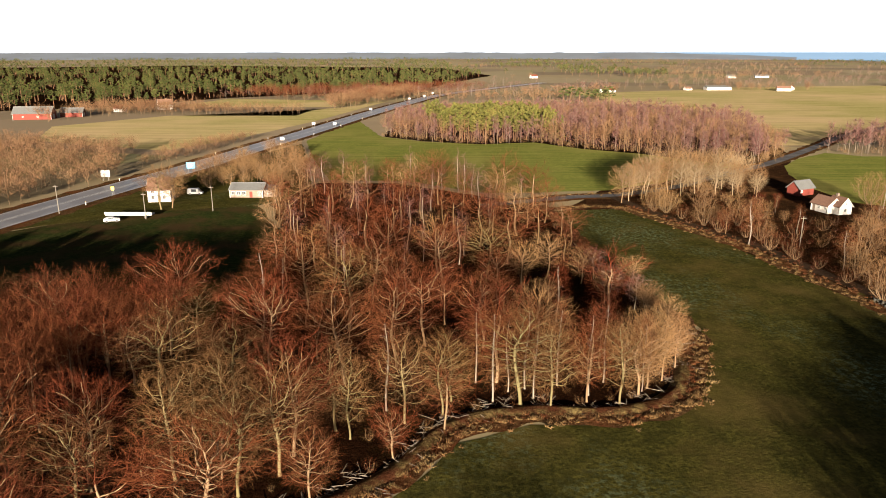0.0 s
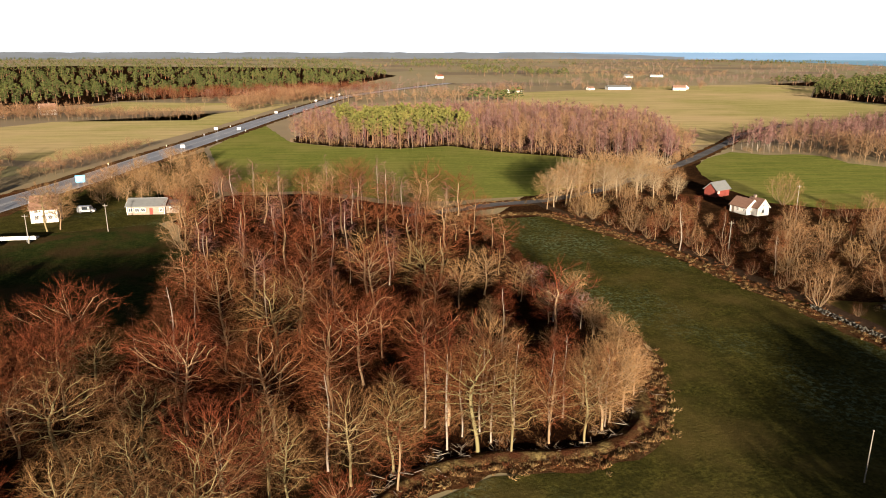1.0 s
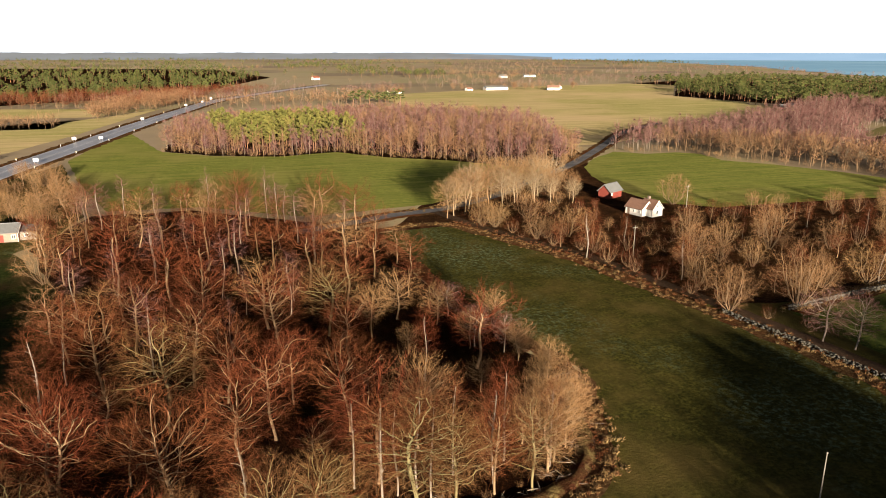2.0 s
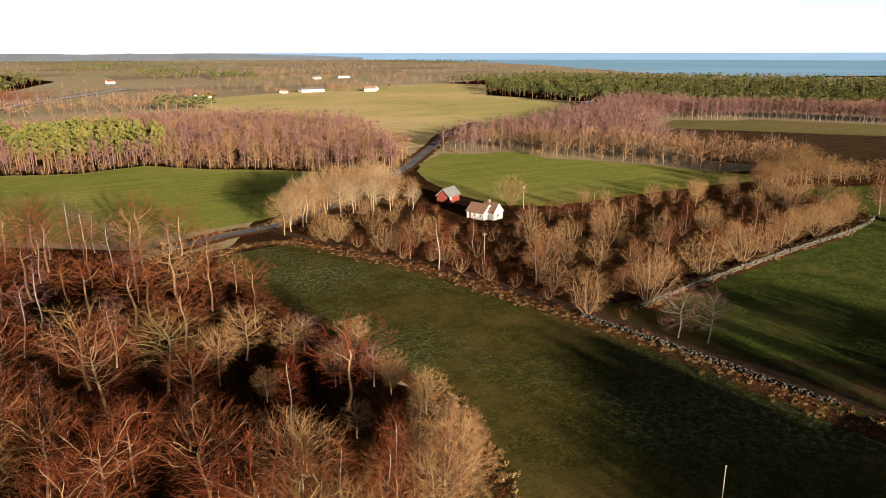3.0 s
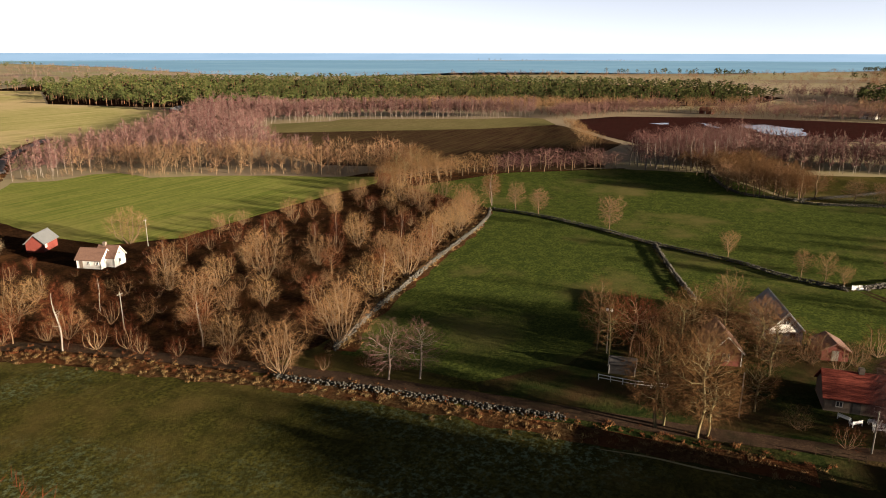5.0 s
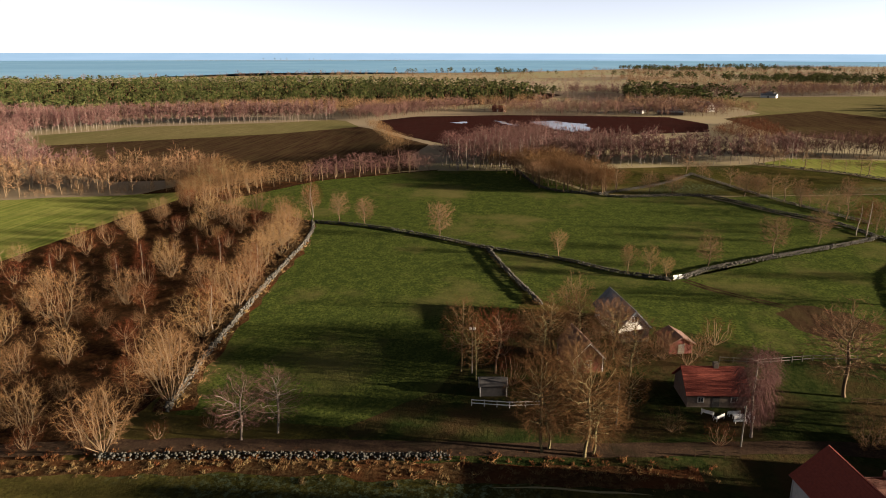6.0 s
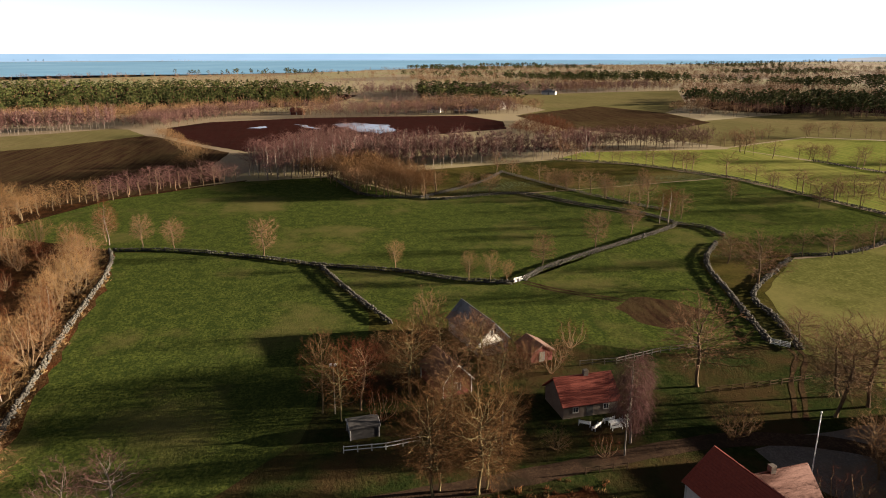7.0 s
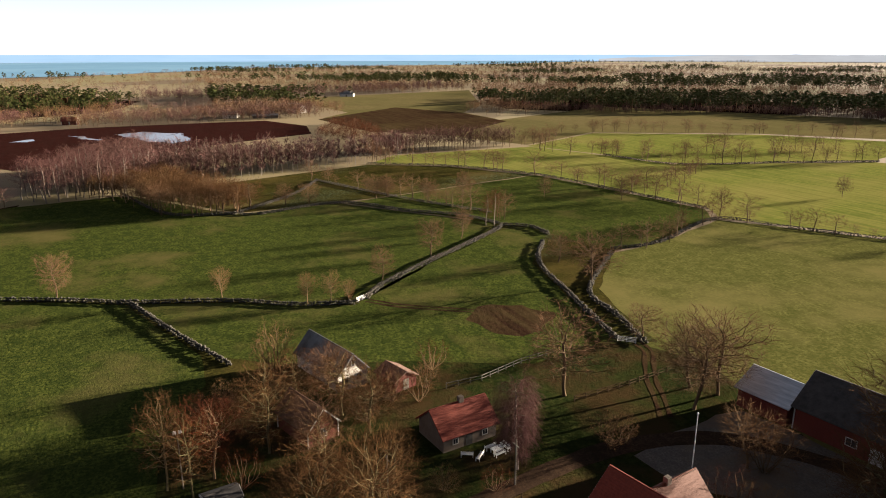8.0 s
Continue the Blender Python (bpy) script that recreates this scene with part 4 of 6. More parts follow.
stand("undergrowth", scatter(W_WOOD, 170, 6, 9), (1.2, 3.2), MID_BUSH, [M_BARK, M_TWIG_RED], "low bare red-brown undergrowth in the wood", "undergrowth", 3)

# the thicket and hedgerow between the field and the paddock
for k, (x, y, h) in enumerate([(59, 226, 13), (67, 233, 15), (74, 240, 15), (79, 243, 16), (85, 245, 17), (91, 246, 15), (97, 245, 16), (104, 244, 12), (109, 241, 11)]):
    plant(ASHES[k % 3], x, y, h, "tall bare tan tree beside the country road", "tall trees by the road", 1.15)
LANE_TREES = [tree_model("broadleaf_tree", bare_tree("ash", 24 + k, 700, 0.038, 5, (2, 2), (0.05, 0.11), 1.5), M_BARK_PALE, M_TWIG_PALE) for k in range(3)]
for k, (x, y, h) in enumerate([(62, 229, 13), (65, 237, 12), (70, 237, 15), (72, 246, 13), (77, 249, 14), (82, 238, 13), (83, 251, 15), (88, 241, 12), (90, 254, 14), (95, 240, 12), (96, 258, 14), (101, 250, 15), (104, 262, 13), (100, 238, 10), (110, 255, 12), (112, 268, 11), (107, 235, 9)]):
    plant(LANE_TREES[k % 3], x, y, h, "tall pale bare tree beside the country road", "tall trees by the road", 1.05)
for k, (x, y, h) in enumerate([(79, 174, 14), (91, 152, 11), (165, 170, 9), (131, 136, 12), (231, 147, 14)]):
    plant(BIRCHES[k % 3], x, y, h, "bare birch with pinkish twigs in the thicket", "birches in the thicket", 1.35)
for k, (x, y, h) in enumerate([(93.5, 114, 11), (96, 109.5, 11)]):
    plant(PALE[k % 2], x, y, h, "pale-barked bare tree beside the track", "pale trees by the track", 1.1)
for k, (x, y, h) in enumerate([(88, 132, 11), (103, 130, 14.5), (129, 167, 14), (139, 223, 12), (121, 190, 9), (144, 162, 9), (129, 137, 11), (145, 137, 12), (171, 142, 11), (186, 142, 11), (100, 160, 11), (66, 214, 8), (69, 211, 9), (75, 195, 9), (158, 140, 9), (178, 144, 10), (196, 145, 9), (206, 146, 9), (214, 148, 9), (117, 138, 8), (110, 136, 7)]):
    plant(SHRUBS[k % 3], x, y, h, "large bare tan many-stemmed shrub", "large shrubs of the thicket", rng.uniform(1.0, 1.25))
for k, (x, y, h) in enumerate([(82, 169, 6), (84, 160, 4), (87, 143, 4), (90, 137, 4), (81, 181, 5), (76, 187, 5), (71, 203, 5), (86, 153, 4), (96, 120, 3), (92, 126, 3)]):
    plant(RED_SHRUBS[k % 2], x, y, h, "low bare red-brown shrub beside the field", "low shrubs by the field", 1.3)
K_BUSH = scatter(K_WOOD, 130, 6.2, 21, [(120, 238, 12), (121, 213, 12), (125, 225, 10)])
for k, (x, y) in enumerate(K_BUSH[:100]):
    kind = (SHRUBS, RED_SHRUBS, SHRUBS, ASHES, RED_SHRUBS, BIRCHES, SHRUBS, REDS)[k % 8]
    plant(kind[k % len(kind)], x, y, rng.uniform(4.0, 9.5), "bare tan shrub in the thicket" if kind is SHRUBS else "bare red-brown shrub in the thicket" if kind is RED_SHRUBS else "bare young tree in the thicket", "shrubs of the thicket", rng.uniform(0.95, 1.25))
stand("thicket", K_BUSH[100:], (2.5, 6.0), MID_BUSH, [M_BARK, M_TWIG_TAN], "tangled bare tan thicket", "thicket", 22, (1.1, 1.7))
stand("brambles", scatter(K_WOOD, 420, 2.6, 23, [(120, 238, 9), (121, 213, 9)]), (1.0, 2.6), MID_BUSH, [M_BARK, M_TWIG_RED], "low red-brown brambles and bracken", "undergrowth", 24, (1.5, 2.4))

for k, (x, y, h) in enumerate([(236, 168, 9), (242, 180, 10), (228, 156, 9), (248, 192, 9), (232, 186, 8), (220, 196, 8), (256, 204, 9), (206, 200, 7), (196, 150, 8), (186, 202, 7), (216, 152, 9), (205, 150, 9), (174, 146, 8), (150, 142, 9)]):
    plant(SHRUBS[k % 4], x, y, h, "large round bare tan shrub by the stone wall", "large shrubs of the thicket", rng.uniform(0.95, 1.2))

for k, (x, y, h) in enumerate([(268, 205, 14), (275, 198, 15), (262, 198, 12), (283, 205, 13), (254, 200, 10), (290, 196, 10), (244, 198, 11)]):
    plant(OAKS[k % 5], x, y, h, "round bare tan tree at the end of the birch strip", "round trees by the birch strip", 1.15)

# single trees in the pastures
for k, (x, y, h) in enumerate([(235, 149, 11), (211, 101, 12), (223, 127, 10), (228, 137, 10), (205, 7, 12), (219, -10, 11), (189, 28, 10), (195, 66, 8), (182, 49, 8), (180, 44, 8), (179, 40, 6), (272, -23, 11), (277, -41, 11), (243, -93, 10), (204, -104, 12), (209, -176, 9), (261, -69, 9)]):
    kind = GREYS if h > 8 else ASHES
    plant(kind[k % 3], x, y, h, "single bare spreading tree in the pasture" if h > 8 else "slender young bare tree beside the stone wall", "trees in the pastures", 1.0)
for k, (x, y, h) in enumerate([(228, -27, 14), (230, -25, 12)]):
    plant(BIRCHES[k], x, y, h, "white-stemmed birch at the corner of the stone wall", "birches by the wall", 1.25)
for k, (x, y, h) in enumerate([(290, 28, 9), (289, 19, 9), (289, -8, 10), (289, -13, 8), (300, 40, 9), (306, 52, 10), (312, 60, 10), (318, 66, 11)]):
    plant(GREYS[k % 3], x, y, h, "bare round-crowned tree along a stone wall", "trees along the far wall", 1.4)

# the farmyard's trees
for k, (x, y, h) in enumerate([(120, 85, 14), (117, 82, 13), (96, 71, 16.5), (95.5, 65, 17), (150, 64, 10)]):
    plant(SHRUBS[k % 3] if k == 4 else MOSSY[k % 2] if k > 1 else OAKS[k], x, y, h, "bare mossy many-branched tree in the farmyard", "farmyard trees", 0.75 if k < 2 else 1.0)
for k, (x, y, h) in enumerate([(131, 69, 12), (123, 71, 12.5), (129, 58, 12), (134, 64, 11), (122, 56, 12), (118, 65, 10.5), (136, 58, 10), (112, 66, 10), (107, 58, 9)]):
    plant((OAKS + GREYS)[k % 7], x, y, h, "bare brown tree crowding round the red cottage", "trees round the cottage", 1.15)
# out of view: bare trees added only to throw shade on the pasture
for k, (x, y, h) in enumerate([(42.5, -5, 15), (2, -8, 14), (7, -4, 13.5), (46, 4, 15), (51, 10, 15), (54, 2, 16.5), (56, 17, 15), (52, -8, 17), (48, -12, 16), (62, 20, 15), (66, -8, 19), (58, -4, 15), (64, -2, 17), (68, -14, 20), (50, -30, 14), (66, 17, 17), (62, 8, 17), (70, 13, 18), (57, 10, 13), (76, -12, 21), (70, -26, 20), (60, -10, 16), (58, 8, 16), (61, 2, 17), (65, 12, 17), (68, 4, 18), (72, -10, 21), (63, -14, 18), (55, -2, 16), (72, 0, 23), (75.5, -2, 21)]):
    plant((OAKS + GREYS)[k % 7], x, y, h, "unseen tall bare tree added to shade the pasture", "trees south of the pasture", 1.25)
plant(REDS[1], 120, 79, 13, "bare tree with rust-red twigs in the farmyard", "farmyard trees", 1.1)
plant(WEEPING[0], 104, 41, 14.5, "weeping birch with pinkish hanging twigs beside the cottage", "farmyard trees", 1.1)
plant(ASHES[1], 90, 12, 10, "wide bare tan tree before the red barn", "farmyard trees", 1.35)
plant(SHRUBS[2], 88.5, 10.5, 8.5, "dense bare tan shrub before the red barn", "dark farmyard trees", 1.3)
for k, (x, y, h) in enumerate([(119, 22, 16), (108, -1, 16), (106, 6, 15), (165, -19, 14), (132, -6, 8), (112, 1, 14), (184, -22, 9)]):
    plant(GREYS[k % 3], x, y, h, "tall bare dark tree in the farmyard", "dark farmyard trees", 1.35)
for k, (x, y, h) in enumerate([(103, 25, 6), (84, 22, 6.5), (80, 20, 6), (138, 38, 6), (130, 49, 6), (128, 45, 5), (126, 55, 7), (131, 50, 6), (132, 42, 5), (101, 46, 4), (104, 52, 4)]):
    plant((RED_SHRUBS[k % 2] if k % 2 else SHRUBS[k % 3]), x, y, h, "bare reddish shrub in the farmyard", "farmyard shrubs", 1.35)

TALL_PINES = [tree_model("pine", needle_tree("pine", 90 + k, 40, 40, 0.06), M_PINE_BARK, M_NEEDLE) for k in range(3)]
# pines added outside the view, to shade the meadow and the wood's left
for k, (x, y, h) in enumerate([(-118, 68, 19), (-108, 62, 19), (-99, 70, 19), (-90, 60, 19), (-82, 66, 19), (-73, 60, 18), (-66, 58, 17), (-58, 30, 15), (-104, 76, 18), (-94, 64, 18), (-52, 24, 15), (-45, 28, 14), (-36, 33, 12), (-122, 56, 18), (-76, 48, 17)]):
    plant(TALL_PINES[k % 3], x, y, h, "unseen dark green pine added to shade wood and meadow", "pines of the wood", 1.2)
# more added casters beyond the view: dense pines deepen the pasture's shadow
for k, (x, y, h) in enumerate([(69.5, 9, 18), (64, 3, 17), (67, 15, 16), (60, -3, 16), (76, -9, 21), (73, -20, 22), (66, -4, 18), (68, -16, 19), (77, -28, 21), (71, -36, 21)]):
    plant(TALL_PINES[k % 3], x, y, h, "unseen dark green pine added to shade the pasture", "pines south of the pasture", 0.85)
for k, (x, y, h) in enumerate([(128, 78, 6), (134, 78, 6), (140, 74, 5), (116, 76, 6), (130, 73, 7), (138, 60, 6)]):
    plant(SHRUBS[k % 4] if k % 3 else RED_SHRUBS[k % 2], x, y, h, "dense bare brown shrub round the red cottage", "shrubs round the cottage", 1.25)

for k, (x, y, h) in enumerate([(97, 70, 10), (96.5, 64, 10.5)]):
    plant(OAKS[(k + 2) % 4], x, y, h, "bare mossy tree branching near the ground in the farmyard", "farmyard trees", 1.25)

# tussocks of dead grass and bracken
def tussock(seed, n=14):
    g = np.random.default_rng(seed)
    d = unit(np.concatenate([g.normal(0, 0.55, (n, 2)), g.uniform(0.5, 1.1, (n, 1))], 1))
    p = np.concatenate([g.normal(0, 0.25, (n, 2)), np.zeros((n, 1))], 1)
    blades = spikes(p, p + d * g.uniform(0.5, 1.0, (n, 1)), np.full(n, 0.07))
    return spikes(p[:3], p[:3] + d[:3] * 0.4, np.full(3, 0.05)), blades


TUSSOCKS = [tussock(400 + k) for k in range(5)]


def tussocks(name, pts, gap, off, sizes, material, label, seed):
    g = random.Random(seed)
    spots = [(p.x + g.gauss(0, off), p.y + g.gauss(0, off)) for p in smooth_line(pts, gap) for _ in range(3)]
    stand(name, spots, sizes, TUSSOCKS, [material, material], label, "undergrowth", seed, (0.9, 1.6))


M_STRAW = twig_mat("dead straw-coloured grass", (0.150, 0.104, 0.046), (0.122, 0.074, 0.031), (0.100, 0.050, 0.021))
M_FERN = twig_mat("rust-brown bracken", (0.091, 0.032, 0.013), (0.070, 0.028, 0.013), (0.098, 0.052, 0.021))
def dead_branches(seed, n=7):
    g = np.random.default_rng(seed)
    a = g.uniform(0, 6.28, n)
    d = np.stack([np.cos(a), np.sin(a), g.uniform(0.0, 0.35, n)], 1)
    p = np.concatenate([g.normal(0, 0.7, (n, 2)), g.uniform(0.05, 0.2, (n, 1))], 1)
    L = g.uniform(0.8, 2.4, (n, 1))
    q = p + d * L
    e = unit(d + g.normal(0, 0.5, (n, 3)))
    return tubes(p, q, np.full(n, 0.06), np.full(n, 0.03), 3), spikes(q - d * L * 0.4, q - d * L * 0.4 + e * 0.9, np.full(n, 0.03))


BRANCHES = [dead_branches(450 + k) for k in range(5)]
stand("fallen_branches", [(p.x + rng.gauss(0, 1.2), p.y + 1.8 + rng.gauss(0, 1.2)) for p in smooth_line([(-30, 55), (-8, 70), (1, 83), (11, 87), (25, 87), (34, 93), (39, 106), (42, 117)], 1.4)], (0.5, 1.1), BRANCHES, [M_BARK_BIRCH, M_BARK], "pale fallen branches along the edge of the wood", "branches", 455)
tussocks("bracken", [(-38, 46), (-8, 69), (1, 82), (11, 86), (25, 86), (35, 91.5), (41, 105), (44, 117), (41, 133), (37.5, 152), (35.5, 186), (32, 222)], 1.0, 1.2, (0.25, 0.8), M_FERN, "rust-brown bracken along the edge of the wood", 410)
tussocks("dead_grass", [(-30, 51), (-8, 67.5), (2, 80.5), (12, 85), (26, 85), (36, 90.5), (42, 104), (45, 117)], 0.8, 0.9, (0.3, 0.9), M_STRAW, "pale dead grass along the edge of the wood", 411)
tussocks("dead_grass", [(33, 217), (55, 219), (68, 192), (76, 173), (80.5, 150), (84.5, 130), (87.5, 112), (88.5, 95), (90, 75), (92, 50)], 1.1, 1.5, (0.25, 0.8), M_STRAW, "pale dead grass along the pasture", 412)
tussocks("bracken", [(60, 221), (70, 194), (78, 174), (83, 150), (87, 130), (90, 112), (91, 95), (93, 75), (95, 50)], 1.3, 1.5, (0.25, 0.8), M_FERN, "rust-brown bracken beside the track", 413)
tussocks("dead_grass", [(100, 129), (120, 133.5), (138, 135.5), (163, 138), (196, 141), (224, 147)], 0.7, 1.3, (0.4, 1.1), M_STRAW, "pale dead grass along the stone wall", 414)
tussocks("dead_grass", [(12, 225), (30, 233), (44, 239), (61, 243), (85, 257), (111, 283), (142, 311)], 1.7, 1.5, (0.25, 0.8), M_STRAW, "pale dead grass beside the lane", 415)

# trees near the highway
plant(OAKS[2], -89, 216, 15, "spreading bare tan tree before the white house", "trees near the highway", 1.2)
for k, (x, y, h) in enumerate([(-86, 218, 14), (-47, 192, 11), (-64, 262, 9), (-60, 258, 11), (-54, 262, 12), (-50, 256, 12), (-70, 262, 8), (-84, 262, 7)]):
    plant((ASHES if k != 1 else SHRUBS)[k % 3], x, y, h, "bare tan tree near the highway", "trees near the highway", 1.15)
for k, (x, y) in enumerate(scatter([(-58, 226), (-52, 232), (-50, 262), (-72, 350), (-92, 300), (-100, 262), (-86, 250), (-64, 246)], 42, 5, 33, [(-67, 238, 9), (-94, 231, 8), (-86, 240, 5)])):
    plant((ASHES + SHRUBS)[k % 8], x, y, rng.uniform(5, 11), "bare tan tree in the scrub beside the highway", "scrub beside the highway", 1.1)
for k, (x, y) in enumerate(scatter([(-105, 112), (-48, 124), (-42, 140), (-70, 145), (-105, 130)], 14, 6, 31)):
    plant((ASHES if k % 2 else REDS)[k % 3], x, y, rng.uniform(4, 7), "small bare tree in the shaded meadow", "small trees in the meadow", 1.2)

# ---- farther woods ----
FAR_BIRCH = [far_tree("birch", 200 + k, 9, 190, 1.1) for k in range(6)]
FAR_ASH = [far_tree("ash", 210 + k, 10, 170, 1.1) for k in range(6)]
FAR_OAK = [far_tree("oak", 220 + k, 11, 200, 1.1) for k in range(5)]
FAR_PINE = [needle_tree("pine", 230 + k, 14, 11) for k in range(5)]
FAR_SPRUCE = [needle_tree("spruce", 240 + k, 16, 10, 0.06) for k in range(3)]
E_WOOD = E_WOOD_LINE
E_PINES = [(0, 395), (20, 382), (62, 396), (66, 420), (60, 470), (20, 500), (-14, 470)]
places = scatter(E_WOOD, 1300, 5.0, 41)
pines = [p for p in places if inside(*p, E_PINES)]
stand("pine_grove", pines, (13, 18), FAR_PINE, [M_PINE_BARK, M_NEEDLE_LIT], "young pines in the wood, sunlight put into their yellow-green", "wood", 42)
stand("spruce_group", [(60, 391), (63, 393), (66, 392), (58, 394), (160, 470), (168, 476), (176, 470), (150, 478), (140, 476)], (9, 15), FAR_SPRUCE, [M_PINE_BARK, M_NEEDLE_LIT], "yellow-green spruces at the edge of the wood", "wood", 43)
others = [p for p in places if not inside(*p, E_PINES)]
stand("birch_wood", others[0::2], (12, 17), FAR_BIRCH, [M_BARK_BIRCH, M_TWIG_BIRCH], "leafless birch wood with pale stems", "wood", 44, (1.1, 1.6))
stand("winter_wood", others[1::2], (11, 16), FAR_ASH, [M_BARK, M_TWIG_GREY], "leafless brown mixed wood", "wood", 45, (1.0, 1.4))
stand("beech_group", [(70, 391), (73, 389), (76, 390)], (4, 7), FAR_SPRUCE, [M_BARK, M_BEECH_LEAF], "young beeches holding rust-coloured leaves", "wood", 46, (1.2, 1.8))
B_WOOD = [(188, 348), (199, 335), (217, 336), (228, 327), (225, 302), (236, 288), (252, 256), (258, 236), (269, 214), (272, 202), (288, 206), (292, 226), (280, 254), (300, 292), (342, 343), (362, 360), (436, 404), (500, 430), (545, 500), (530, 541), (476, 513), (400, 455), (310, 405), (250, 382), (205, 360)]
FAR_BUSH = [far_tree("bush", 225 + k, 12, 110, 1.6) for k in range(4)]


def brush(pts, seed, material, label, sizes=(2.0, 5.0), gap=2.2, off=2.5):
    """Low growth along the edge of a wood."""
    g = random.Random(seed)
    stand("undergrowth", [(p.x + g.gauss(0, off), p.y + g.gauss(0, off) + off) for p in smooth_line(pts, gap)], sizes, FAR_BUSH, [M_BARK, material], label, "undergrowth", seed, (0.9, 1.5))


brush([(-34, 412), (-11, 392), (20, 376), (50, 384), (71, 358), (97, 340), (133, 305), (154, 328), (171, 347)], 461, M_TWIG_TAN, "low bare brush along the birch wood")
brush([(-30, 420), (-8, 398), (20, 382), (50, 390), (73, 364), (99, 346), (134, 312)], 462, M_TWIG_BIRCH, "young bare birches along the edge of the wood", (4, 8))
brush([(84, 262), (98, 273), (112, 286), (128, 300), (146, 318), (160, 334)], 464, M_TWIG_TAN, "bare brush on the verge of the lane", (2.5, 6.0), 2.0, 1.2)
brush([(190, 349), (199, 337), (217, 338), (228, 328), (226, 304), (238, 290), (253, 258), (260, 238), (270, 216)], 463, M_TWIG_TAN, "low bare brush beside the green field")
places = scatter(B_WOOD, 1500, 5.2, 47)
B_EDGE = smooth_line([(222, 318), (225, 302), (238, 286), (252, 256), (260, 236), (280, 205)], 6)
low = [p for p in places if min(math.hypot(p[0] - q.x, p[1] - q.y) for q in B_EDGE) < 24]
high = [p for p in places if p not in low]
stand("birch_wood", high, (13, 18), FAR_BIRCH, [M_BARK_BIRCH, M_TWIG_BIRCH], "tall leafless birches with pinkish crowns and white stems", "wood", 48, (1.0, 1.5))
stand("winter_wood", low, (12, 18), FAR_ASH, [M_BARK, M_TWIG_GREY], "leafless grey-brown wood along the green field", "wood", 49, (1.0, 1.4))
D_WOOD = [(436, 404), (474, 374), (486, 380), (494, 376), (524, 320), (548, 274), (572, 236), (590, 244), (572, 300), (540, 360), (510, 410), (460, 440)]
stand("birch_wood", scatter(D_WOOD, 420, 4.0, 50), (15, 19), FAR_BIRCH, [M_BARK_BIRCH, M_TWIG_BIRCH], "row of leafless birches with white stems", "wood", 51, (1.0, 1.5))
FULL_BIRCH = [bare_tree("birch", 280 + k, 130, 0.06, 4, (2, 3), (0.06, 0.13), 2.2, None, 0.0032) for k in range(4)]
FULL_OAK = [bare_tree("oak", 285 + k, 220, 0.06, 4, (2, 2), (0.06, 0.13), 2.0, None, 0.0032) for k in range(4)]
